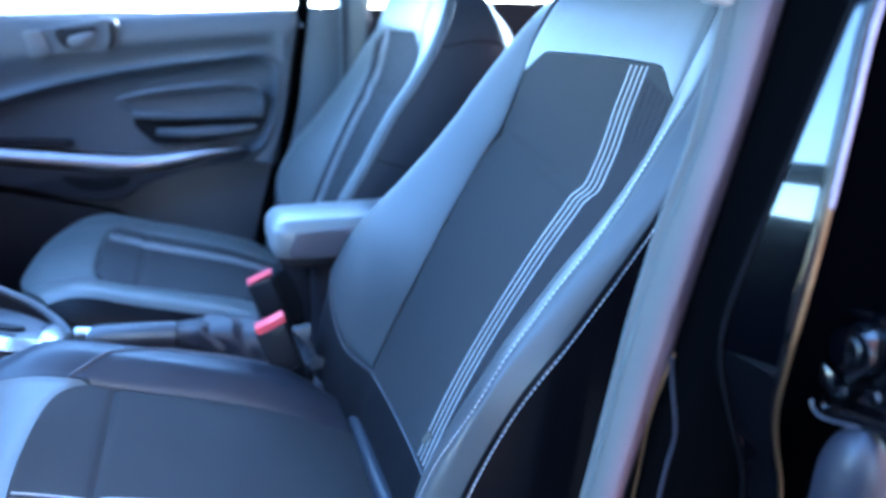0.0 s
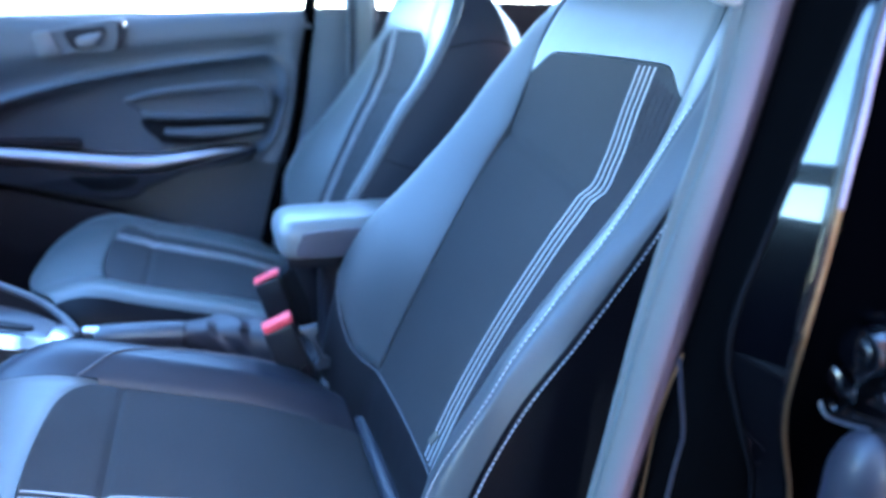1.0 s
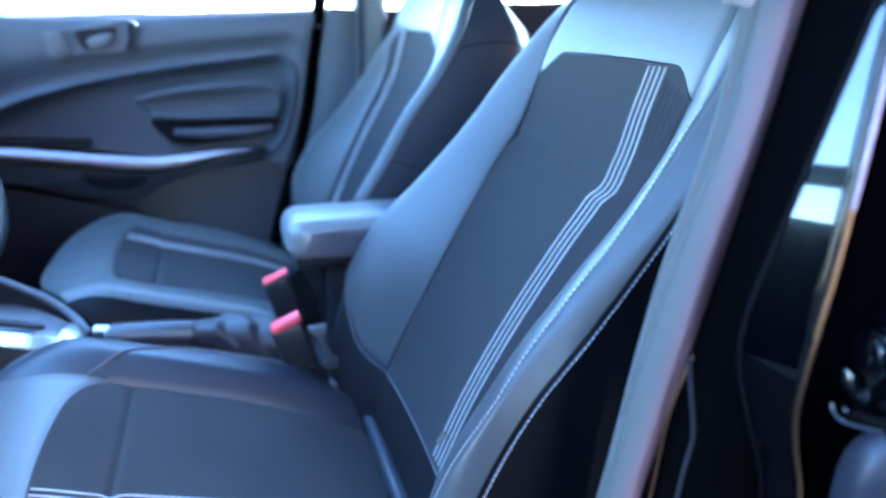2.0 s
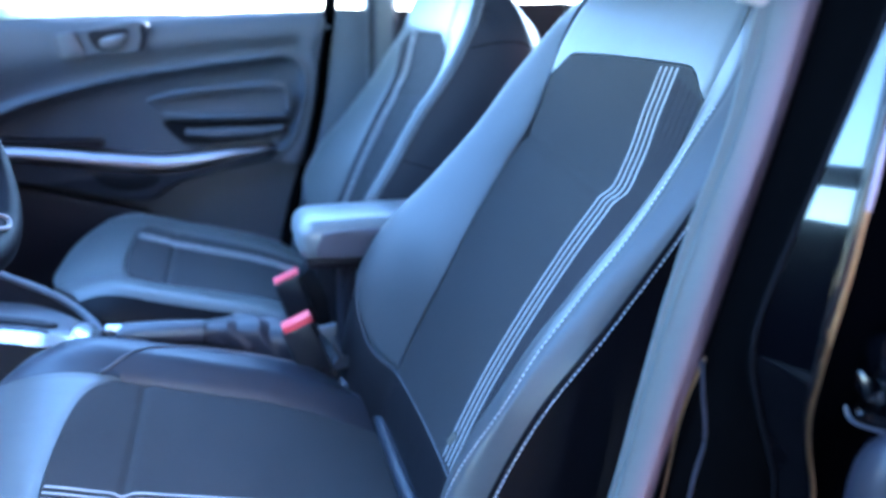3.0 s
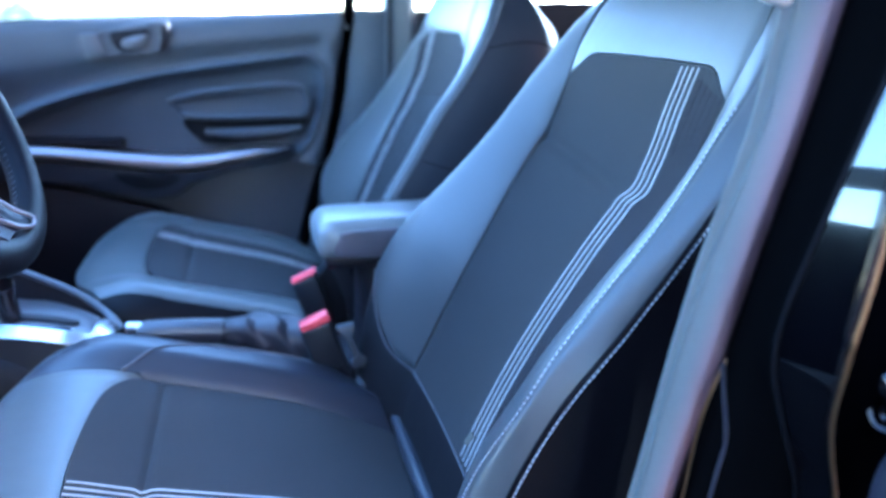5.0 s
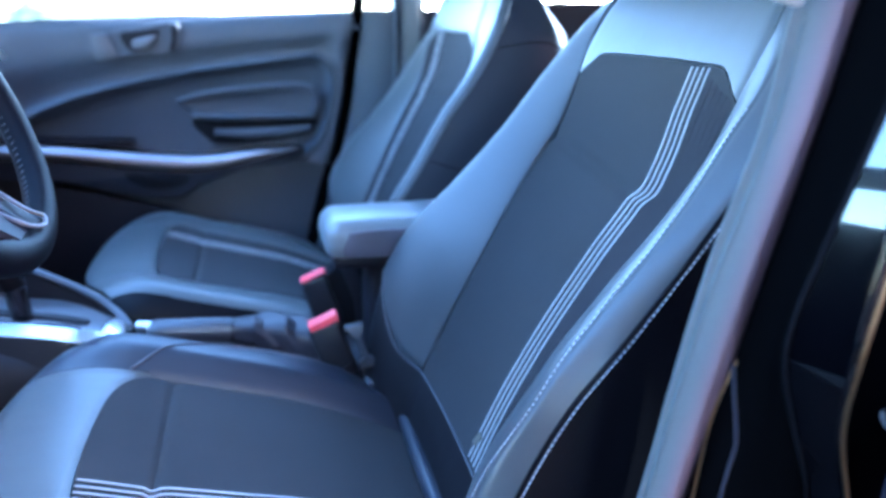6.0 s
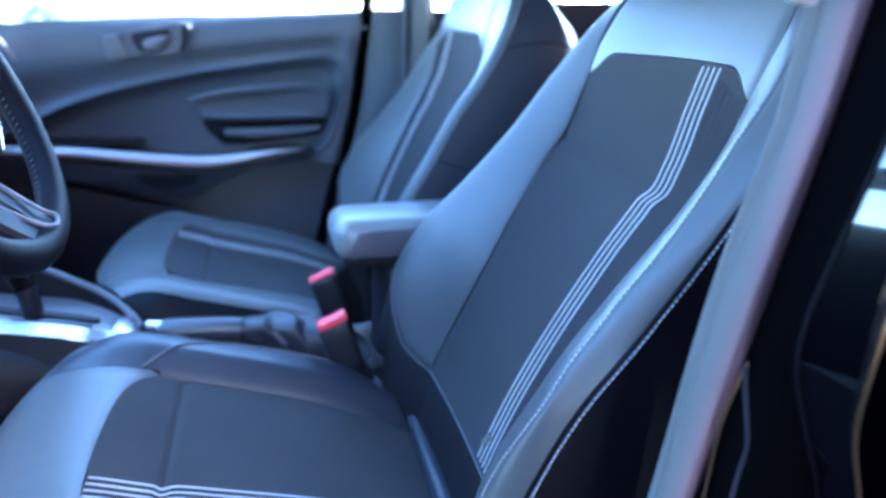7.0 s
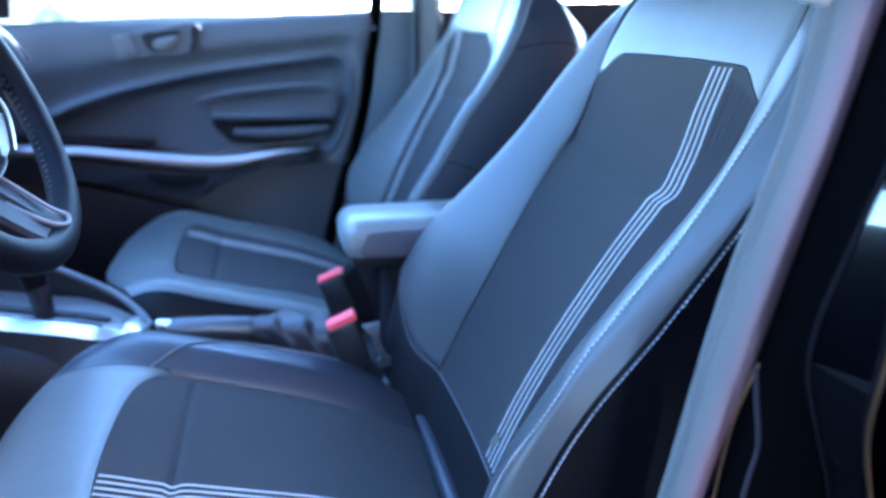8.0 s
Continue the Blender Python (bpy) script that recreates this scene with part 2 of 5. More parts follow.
def spline(pts, per=6, closed=False):
    """Catmull-Rom curve through points of any dimension."""
    p = [Vector(q) for q in pts]
    n, out = len(p), []
    for i in range(n if closed else n - 1):
        a, b = p[i], p[(i + 1) % n]
        z = p[(i - 1) % n] if closed or i > 0 else a * 2 - b
        c = p[(i + 2) % n] if closed or i + 2 < n else b * 2 - a
        for k in range(per):
            t = k / per
            out.append(0.5 * ((2 * a) + (b - z) * t + (2 * z - 5 * a + 4 * b - c) * t * t + (3 * a - z - 3 * b + c) * t ** 3))
    if not closed:
        out.append(p[-1])
    return out


def span(a, b, n, ease=0.0):
    """n + 1 numbers from a to b, closer together near the ends by ease."""
    out = []
    for i in range(n + 1):
        t = i / n
        t = (1 - ease) * t + ease * (0.5 - 0.5 * math.cos(math.pi * t))
        out.append(a + (b - a) * t)
    return out


def grid(fn, us, vs, bm=None, back=None):
    """A sheet of fn(u, v); with back, a vector, its rim is turned down by that much so that it has thickness."""
    bm = bm or bmesh.new()
    rows = [[bm.verts.new(fn(u, v)) for u in us] for v in vs]
    for r in range(len(vs) - 1):
        for c in range(len(us) - 1):
            bm.faces.new((rows[r][c], rows[r][c + 1], rows[r + 1][c + 1], rows[r + 1][c]))
    if back is not None:
        ring = rows[0] + [r[-1] for r in rows[1:]] + rows[-1][-2::-1] + [r[0] for r in rows[-2:0:-1]]
        low = [bm.verts.new(v.co + Vector(back)) for v in ring]
        for i in range(len(ring)):
            j = (i + 1) % len(ring)
            bm.faces.new((ring[i], low[i], low[j], ring[j]))
    return bm


def sweep(path, profile, up=(0, 0, 1), closed=False, bm=None, scale=None, cap=True):
    """A 2D profile (side, up) carried along a path."""
    bm = bm or bmesh.new()
    path = [Vector(p) for p in path]
    n, rings = len(path), []
    for i, p in enumerate(path):
        a = path[(i - 1) % n] if closed or i > 0 else p
        b = path[(i + 1) % n] if closed or i < n - 1 else p
        d = (b - a).normalized()
        side = d.cross(Vector(up))
        side = side.normalized() if side.length > 1e-6 else Vector((1, 0, 0))
        u = side.cross(d).normalized()
        s = scale(i / (n - 1)) if scale else 1.0
        sx, sy = s if isinstance(s, tuple) else (s, s)
        rings.append([bm.verts.new(p + side * (x * sx) + u * (y * sy)) for x, y in profile])
    k = len(profile)
    for i in range(n if closed else n - 1):
        for j in range(k):
            q, r = rings[i], rings[(i + 1) % n]
            bm.faces.new((q[j], q[(j + 1) % k], r[(j + 1) % k], r[j]))
    if cap and not closed:
        bm.faces.new(rings[0][::-1])
        bm.faces.new(rings[-1])
    return bm


def circle(r, n=10, ry=None):
    return [(r * math.cos(2 * math.pi * i / n), (ry or r) * math.sin(2 * math.pi * i / n)) for i in range(n)]


def flat(w, h, c=0.3):
    """A flat bar's profile with its corners cut by the part c of its height."""
    a, b, k = w / 2, h / 2, h * c
    return [(-a + k, -b), (a - k, -b), (a, -b + k), (a, b - k), (a - k, b), (-a + k, b), (-a, b - k), (-a, -b + k)]


def tube(path, r, n=8, closed=False, bm=None, up=(0, 0, 1), scale=None):
    return sweep(path, circle(r, n), up, closed, bm, scale)


def rbox(size, m=None, r=0.004, seg=2, bm=None):
    """A box with rounded edges at the pose m."""
    own = bmesh.new()
    bmesh.ops.create_cube(own, size=1.0)
    bmesh.ops.scale(own, vec=size, verts=own.verts)
    if r:
        bmesh.ops.bevel(own, geom=own.edges[:], offset=min(r, min(size) * 0.49), segments=seg, affect='EDGES', profile=0.5)
    bmesh.ops.transform(own, matrix=m or Matrix(), verts=own.verts)
    if bm is None:
        return own
    me = bpy.data.meshes.new("tmp")
    own.to_mesh(me)
    own.free()
    bm.from_mesh(me)
    bpy.data.meshes.remove(me)
    return bm


def plate(outline, y0, y1, r=0.004, seg=2, bm=None, dome=0.0):
    """A slab with an outline in the X-Z plane, from y0 (far) to y1 (near, rounded by r and domed)."""
    bm = bm or bmesh.new()
    n = len(outline)
    c = Vector((sum(p[0] for p in outline) / n, sum(p[1] for p in outline) / n))
    sgn = 1 if y1 > y0 else -1
    rings = [[bm.verts.new((p[0], y0, p[1])) for p in outline]]
    for k in range(seg + 1):
        a = math.pi / 2 * k / seg
        inset, yy = r * (1 - math.cos(a)), y1 - sgn * r * (1 - math.sin(a))
        ring = []
        for p in outline:
            q = Vector((p[0], p[1])) - c
            f = max(0.0, 1 - inset / max(q.length, 1e-6))
            ring.append(bm.verts.new((c.x + q.x * f, yy, c.y + q.y * f)))
        rings.append(ring)
    if dome:
        for f in (0.75, 0.5, 0.25):
            ring = []
            for v in rings[seg + 1]:
                ring.append(bm.verts.new((c.x + (v.co.x - c.x) * f, y1 + sgn * dome * (1 - f * f), c.y + (v.co.z - c.y) * f)))
            rings.append(ring)
    for q, s in zip(rings, rings[1:]):
        for i in range(n):
            j = (i + 1) % n
            bm.faces.new((q[i], q[j], s[j], s[i]))
    bm.faces.new(rings[-1])
    bm.faces.new(rings[0][::-1])
    return bm


# ======== the place: ground, distance ========
bm = bmesh.new()
grid(lambda x, y: (x, y, 0), span(-2000, 2000, 8), span(-2000, 2000, 8), bm)
single("ground", bm, ASPHALT, "grey worn asphalt around the parked car", "ground", kind="structure", at=(0, 0, 0))

# Unseen wall, added to block side sky and throw warm light on the belt.
bm = rbox((9.0, 0.3, 4.5), pose(4.60, -2.7, 2.25), 0.01)
single("unseen_wall_1", bm, WALL_BRICK, "unseen reddish brown wall added to block sky and bounce warm light", "wall", kind="structure")

# Unseen dark wall, added behind the camera to shade the lower seat and belt.
bm = rbox((3.1, 0.2, 3.0), pose(-1.75, -1.95, 1.50), 0.01)
single("unseen_wall_2", bm, WALL_LOW, "unseen dark wall added to block sky light from the doorway", "wall", kind="structure")

shrub_rng = random.Random(4)
shrub = thing("shrub", (-4.3, 14.0, 0.0), "sunlit green shrub beside the road", "shrub")
stems, crown = bmesh.new(), bmesh.new()
for i in range(7):
    a, r = 0.9 * i, 0.08 + 0.05 * (i % 3)
    tube([(-4.3 + 0.4 * r * math.cos(a), 14 + 0.4 * r * math.sin(a), 0.0), (-4.3 + 1.6 * r * math.cos(a), 14 + 1.6 * r * math.sin(a), 0.6), (-4.3 + 3.4 * r * math.cos(a), 14 + 3.4 * r * math.sin(a), 1.20)], 0.018, 6, bm=stems, up=(1, 0, 0), scale=lambda t: 1.0 - 0.7 * t)
for i in range(1500):
    a, e2, r = shrub_rng.uniform(0, 6.283), shrub_rng.uniform(-0.9, 1.57), shrub_rng.uniform(0.55, 1.0)
    lump = 1.0 + 0.18 * math.sin(3 * a + 1.0) + 0.12 * math.sin(7 * a + 4 * e2)
    c = Vector((-4.3 + 0.46 * r * lump * math.cos(a) * math.cos(e2), 14 + 0.46 * r * lump * math.sin(a) * math.cos(e2), 0.85 + 0.52 * r * lump * math.sin(e2)))
    d = Vector((shrub_rng.uniform(-1, 1), shrub_rng.uniform(-1, 1), shrub_rng.uniform(-0.6, 1))).normalized()
    w = d.orthogonal().normalized() * 0.018
    crown.faces.new([crown.verts.new(c + q) for q in (-d * 0.045, w, d * 0.045, -w)])
part("stems", stems, BARK, shrub, "thin brown stems")
part("crown", crown, LEAVES, shrub, "loose crown of small green leaves")

# ======== the car body ========
FLOOR, BELT = 0.32, 1.15
car = thing("car_body", (0, 0, 0.0), "black glossy car body with an open front doorway", "car body", kind="structure")

# floor pan
bm = rbox((3.2, 1.5, 0.04), pose(0.1, 0, FLOOR - 0.02), 0.01)
single("floor", bm, CARPET, "black carpeted car floor", "floor", kind="structure")


# rails of the driver's pillar: (height, X) of each edge
BELT_L = [(0.40, -0.245), (0.808, -0.167), (0.954, -0.143), (1.019, -0.129), (1.088, -0.110), (1.165, -0.100), (1.45, -0.055)]
BELT_R = [(0.40, -0.212), (0.808, -0.1375), (0.866, -0.1255), (0.941, -0.1090), (1.004, -0.0960), (1.062, -0.0830), (1.114, -0.0725), (1.166, -0.0635), (1.45, -0.012)]
SEAL = [(0.40, -0.050), (0.828, -0.071), (0.888, -0.092), (0.915, -0.102), (0.941, -0.110), (0.973, -0.110), (1.022, -0.097), (1.095, -0.076), (1.166, -0.0555), (1.45, 0.020)]
FLANGE_W = [(0.40, 0.022), (0.828, 0.024), (0.888, 0.028), (0.915, 0.032), (0.941, 0.0375), (0.973, 0.0385), (1.022, 0.0325), (1.095, 0.021), (1.166, 0.010), (1.45, 0.006)]
ZS = span(0.40, 1.45, 84)


def seal_y(z):
    return -0.745 - 0.05 * (z - 1.03)


def seal_x(z):
    return lerp(SEAL, z) - 0.052 * (z - 1.03)


def flange_y(z):
    return seal_y(z) - 0.860 * lerp(FLANGE_W, z)


def flange_x(z):
    return seal_x(z) + 0.500 * lerp(FLANGE_W, z)


# inner trim behind the belt, rubber seal, painted face, flange, hinge recess
part("pillar_trim", grid(lambda k, z: (lerp(BELT_L, z) + 0.045 + k * 0.08, -0.672 - 0.020 * step(0.0, 0.35, k), z), span(0, 1, 8), ZS, back=(0, 0.03, 0)),
     PLASTIC_PILLAR, car, "grey grained plastic pillar trim")


def seal_face(k, z):
    x0, x1 = lerp(BELT_R, z) + 0.004, seal_x(z)
    y0, y1 = -0.697, seal_y(z)
    return (x0 + (x1 - x0) * k * k + 0.006 * math.sin(math.pi * k), y0 + (y1 - y0) * k, z)


part("door_seal", grid(seal_face, span(0, 1, 12), ZS, back=(0.02, 0.01, 0)), RUBBER, car, "black rubber door seal")
part("seal_lip", tube([(seal_x(z) - 0.001, seal_y(z) - 0.001, z) for z in ZS], 0.0018), RUBBER_LIP, car, "thin grey seal lip")
part("painted_face", grid(lambda k, z: (seal_x(z) + (flange_x(z) - seal_x(z)) * k,
                                        seal_y(z) + (flange_y(z) - seal_y(z)) * k, z), span(0, 1, 6), ZS, back=(0.012, 0.006, 0)),
     PAINT, car, "black glossy painted pillar face")
part("flange", tube([(flange_x(z), flange_y(z), z) for z in ZS], 0.0036, 14, scale=lambda t: 0.45 + 0.55 * step(0.48, 0.62, t)), PAINT, car, "rounded black painted flange")
for lo, hi, size, stuff_mat, words in ((0.40, 1.05, 0.0017, EDGE_GOLD_SHEEN, "thin flange edge coloured for its gold reflection"), (1.05, 1.45, 0.0024, BEAD_LILAC_SHEEN, "flange bead coloured for its lilac reflection")):
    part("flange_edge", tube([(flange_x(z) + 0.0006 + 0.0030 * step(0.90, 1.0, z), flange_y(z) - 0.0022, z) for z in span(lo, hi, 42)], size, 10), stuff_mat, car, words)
part("hinge_recess", grid(lambda k, z: (flange_x(z) + 0.003 + 0.110 * k, flange_y(z) - 0.001 - 0.030 * k, z), span(0, 1, 12), ZS, back=(0.012, 0, 0)),
     PAINT_SHADED, car, "hinge recess in black paint darkened for shade")

# sill under the open doorway
part("sill", rbox((1.10, 0.17, 0.13), pose(-0.52, -0.775, 0.355), 0.03, 4), PLASTIC_MATTE, car, "black sill under the doorway")

# roof, rails, far side, dash wall: they close the car
roof = grid(lambda x, y: (x, y, 1.60 - 0.05 * (y / 0.6) ** 2 - 0.05 * ((x - 0.3) / 1.2) ** 2), span(-0.44, 1.55, 16), span(-0.67, 0.62, 12), back=(0, 0, 0.04))
part("roof", roof, HEADLINER, car, "pale grey headliner under the roof")


# ======== seats ========
PANEL_P = [(-0.10, 0.135), (0.05, 0.137), (0.20, 0.138), (0.32, 0.148), (0.38, 0.156), (0.45, 0.163), (0.50, 0.167), (0.58, 0.172), (0.72, 0.13)]   # half width of the middle
RIDGE_U = [(-0.10, 0.250), (0.05, 0.258), (0.12, 0.262), (0.20, 0.260), (0.30, 0.243), (0.40, 0.232), (0.50, 0.226), (0.58, 0.200), (0.64, 0.172), (0.72, 0.14)]
RIDGE_H = [(-0.10, 0.030), (0.0, 0.045), (0.05, 0.058), (0.10, 0.073), (0.15, 0.078), (0.22, 0.072), (0.30, 0.050), (0.40, 0.026), (0.50, 0.010), (0.60, -0.004), (0.72, -0.04)]
EDGE_U = [(-0.10, 0.270), (0.05, 0.278), (0.12, 0.282), (0.20, 0.280), (0.30, 0.267), (0.40, 0.257), (0.50, 0.250), (0.58, 0.223), (0.64, 0.189), (0.72, 0.15)]
RIDGE_OUT = [(-0.10, 0.222), (0.05, 0.236), (0.13, 0.248), (0.20, 0.2565), (0.26, 0.2445), (0.31, 0.2370), (0.36, 0.2340), (0.47, 0.2190), (0.52, 0.214), (0.58, 0.198), (0.64, 0.172), (0.72, 0.14)]
EDGE_OUT = [(-0.076, 0.2750), (-0.014, 0.2734), (0.036, 0.2695), (0.088, 0.2668), (0.132, 0.2689), (0.179, 0.2673), (0.239, 0.2642), (0.301, 0.2600), (0.350, 0.2584), (0.400, 0.2568), (0.450, 0.2546), (0.500, 0.2500), (0.58, 0.223), (0.64, 0.189), (0.72, 0.15)]
RIDGE_WIDE = [(-0.10, 0.250), (0.05, 0.258), (0.12, 0.262), (0.20, 0.263), (0.30, 0.262), (0.40, 0.262), (0.54, 0.260), (0.58, 0.248), (0.64, 0.205), (0.72, 0.15)]
EDGE_WIDE = [(-0.10, 0.268), (0.05, 0.274), (0.12, 0.276), (0.20, 0.277), (0.30, 0.276), (0.40, 0.275), (0.54, 0.272), (0.58, 0.260), (0.64, 0.215), (0.72, 0.16)]
CREST_IN = [(-0.10, 0.022), (0.05, 0.042), (0.12, 0.052), (0.21, 0.0485), (0.29, 0.0360), (0.382, 0.0235), (0.438, 0.0095), (0.49, 0.001), (0.54, -0.002), (0.58, -0.003), (0.64, -0.014), (0.72, -0.04)]      # lower bolsters of the passenger's seat
CREST_OUT = [(-0.10, 0.030), (0.0, 0.045), (0.05, 0.057), (0.10, 0.069), (0.15, 0.072), (0.22, 0.062), (0.30, 0.037), (0.40, 0.010), (0.50, -0.008), (0.56, -0.023), (0.62, -0.048), (0.72, -0.095)]
LOW_V = [(0.10, 0.050), (0.14, 0.050), (0.19, 0.054), (0.228, 0.088), (0.262, 0.132), (0.30, 0.150)]      # where the upholstery ends, by distance from the middle
MID_H = [(-0.10, -0.01), (0.05, 0.0), (0.20, 0.0), (0.32, -0.008), (0.43, -0.020), (0.50, -0.011), (0.56, -0.003), (0.62, -0.006), (0.72, -0.05)]
STRIPE_U = [(0.04, 0.094), (0.14, 0.085), (0.24, 0.085), (0.34, 0.087), (0.378, 0.088), (0.390, 0.0885), (0.402, 0.098), (0.414, 0.0985), (0.43, 0.0945), (0.48, 0.0900), (0.52, 0.0893), (0.56, 0.0905)]
CUSHION = [(0, -0.712, 0.530), (1, -0.748, 0.580), (2, -0.762, 0.630), (3, -0.756, 0.675), (4, -0.725, 0.704), (5, -0.674, 0.714),
           (6, -0.622, 0.711), (7, -0.550, 0.690), (8, -0.470, 0.669), (9, -0.385, 0.645), (10, -0.300, 0.610), (11, -0.225, 0.570)]


INNER_P = [(-0.10, 0.003), (0.05, 0.004), (0.12, 0.007), (0.20, 0.010), (0.30, 0.015), (0.38, 0.015), (0.45, 0.008), (0.50, 0.002), (0.54, 0.0), (0.72, 0.0)]    # the cloth is wider on the inner side


def half(sign, v):
    """Half width of the cloth on one side."""
    return lerp(PANEL_P, v) + (lerp(INNER_P, v) if sign > 0 else 0.0)


def panel_top(u):
    """Upper edge of the cloth, with cut corners."""
    return 0.541 - 0.002 * (u / 0.1) ** 2 - 0.030 * step(0.115, 0.175, abs(u)) ** 1.3


def seat(yc, side, recline, shift, rise, pull, round_off, corner, inner_mat, flank_mat, label, group):
    """side: +1 where the car's middle lies towards +Y. The striped edge is the outer one."""
    base = thing("car_seat", (-0.45, yc, FLOOR), label, "car seat", group)
    ra = radians(recline)
    o = Vector((-0.245 + shift, yc, 0.635))
    vdir, ndir = Vector((math.sin(ra), 0, math.cos(ra))), Vector((-math.cos(ra), 0, math.sin(ra)))

    def hw(sg, v):
        """Half width of the cloth; fuller at the passenger's inner shoulder."""
        return half(sg, v) + (0.012 * step(0.36, 0.45, v) * step(0.538, 0.49, v) if sg > 0 > side else 0.0)

    def ptop(u):
        """Upper edge of the cloth; lower and rounder on the passenger's seat."""
        return panel_top(u) if side > 0 else 0.531 - 0.042 * step(0.09, 0.205, abs(u)) ** 1.2

    def ridge_u(sg, v):
        """Crest of the bolster: the driver's outer and the passenger's inner one differ."""
        return lerp(RIDGE_OUT if side > 0 > sg else RIDGE_WIDE if sg > 0 > side else RIDGE_U, v)

    def side_u(v, sg):
        """Where the flank begins."""
        return lerp(EDGE_OUT if side > 0 > sg else EDGE_WIDE if sg > 0 > side else EDGE_U, v)

    def low_v(u):
        """Lower end of the upholstery; it stays low on the driver's outer side."""
        return 0.050 - 0.25 * max(0, -u - 0.14) if side > 0 > u else lerp(LOW_V, abs(u))

    def relief(u, v):
        q = abs(u)
        p, r, eu = hw(u, v), ridge_u(u, v), side_u(v, u)
        m, b = lerp(MID_H, v), lerp(RIDGE_H if side > 0 else CREST_IN if u > 0 else CREST_OUT, v)
        if q <= p:
            return m - 0.006 * (1 - (q / p) ** 2)
        if q <= r:
            t = (q - p) / (r - p)
            return m + (b - m) * (1.42 * t - 0.42 * t * t * t) if b > m else m + (b - m) * t * t
        t = (q - r) / max(1e-6, eu - r)
        return b - (0.012 + (0.011 * step(0.46, 0.24, v) if side > 0 > u else 0.002 if u > 0 > side else 0.0)) * t ** 1.6

    def at(u, v, h=0.0):
        """u: towards the car's middle, v: up the backrest, h: out of it."""
        return o + vdir * v + ndir * h + Vector((0, side * u, 0))

    def back_h(v):
        return lerp([(-0.06, -0.20), (0.2, -0.20), (0.40, -0.178), (0.50, -0.172), (0.56, -0.168), (0.58, -0.160), (0.60, -0.138), (0.62, -0.096), (0.64, -0.070), (0.72, -0.076)], v)

    def crease(d):
        return -0.0035 * math.exp(-(d / 0.0035) ** 2)

    # the woven middle
    def middle(k, t):
        v0 = 0.050
        u = k * hw(k, v0 + (0.541 - v0) * t)
        v = v0 + (ptop(u) - v0) * t
        p = hw(k, v)
        fold = -0.0042 * math.exp(-((v - 0.402 - 0.02 * k) / 0.008) ** 2) * (1 if k > -0.55 else 0.3)
        return at(u, v, relief(u, v) + crease((1 - abs(k)) * p) + fold)

    ks = sorted(set([round(-1 + 2 * i / 40, 4) for i in range(41)] + [-0.99, -0.97, 0.97, 0.99]))
    ts = sorted(set([i / 90 for i in range(91)] + [0.995, 0.985]))
    part("backrest_panel", grid(middle, ks, ts, back=-ndir * 0.02), CLOTH, base, "charcoal woven cloth panel")

    # ribbed darker cloth between the stripes and the outer seam
    for i in range(5):
        def rib(v, i=i):
            u0 = -lerp(STRIPE_U, v) - 0.019
            u1 = -lerp(PANEL_P, v) + 0.004
            u = u0 + (u1 - u0) * (i + 0.5) / 5
            return at(u, v, relief(u, v) + 0.0006)
        part("dark_rib", sweep([rib(v) for v in span(0.06, ptop(0.13) - 0.010 - 0.004 * i, 60)], flat(0.0086, 0.0008), up=ndir), CLOTH_DARK, base, "thin dark woven rib")

    # four silver stripes with a jog
    for i in range(4):
        def line(v, i=i):
            u = -lerp(STRIPE_U, v) + (1.5 - i) * 0.0102
            return at(u, v, relief(u, v) + 0.0008)
        vs = [v for v in span(0.056, 0.536, 120)]
        part("silver_stripe", sweep([line(v) for v in vs], flat(0.0028, 0.0014), up=ndir), STRIPE_WHITE, base, "thin silver woven stripe")

    # leather above the cloth
    def top(k, t):
        u = k * lerp(PANEL_P, 0.541 + (0.72 - 0.541) * t)
        v0 = ptop(u) + 0.002
        v = v0 + (0.72 - v0) * t
        return at(u, v, relief(u, v) + 0.0002 + crease((1 - abs(k)) * 0.15))
    part("shoulder_panel", grid(top, ks, span(0, 1, 30, 0.5), back=-ndir * 0.02), LEATHER_LIT, base, "grey leather shoulder panel in a lit tone")

    # bolsters, their outer strips and flanks
    for sg in (1, -1):
        def bolster(k, t, sg=sg):
            v = 0.05 + 0.67 * t
            for _ in range(3):
                u = hw(sg, v) + 0.001 + (ridge_u(sg, v) - hw(sg, v)) * k
                v = low_v(sg * u) + (0.72 - low_v(sg * u)) * t
            return at(sg * u, v, relief(sg * u, v) + (0.25 if sg > 0 else 1.0) * crease(k * 0.1) + (0.3 * crease((1 - k) * 0.1) if sg < 0 else 0) + 1.5 * crease(t * 0.67))
        part("bolster", grid(bolster, span(0, 1, 16, 0.6), [0, 0.003, 0.008] + span(0.02, 1, 80), back=-ndir * 0.02), inner_mat if sg > 0 or side < 0 else LEATHER, base, "grey leather bolster")

        def outer(k, v, sg=sg):
            r, eu = ridge_u(sg, v), side_u(v, sg)
            u = r + 0.0005 + (eu - r) * k
            return at(sg * u, v, relief(sg * u, v) + (0.3 * crease(k * 0.03) if sg < 0 else 0) + crease((1 - k) * 0.03))
        part("bolster_strip", grid(outer, span(0, 1, 10, 0.6), span(0.135 if sg > 0 or side < 0 else 0.01, 0.72, 96), back=-ndir * 0.015), LEATHER, base, "grey leather bolster strip")

        def flank(k, v, sg=sg):
            eu = side_u(v, sg)
            h1 = relief(sg * eu, v) - 0.001
            h = h1 + (back_h(v) - h1) * k
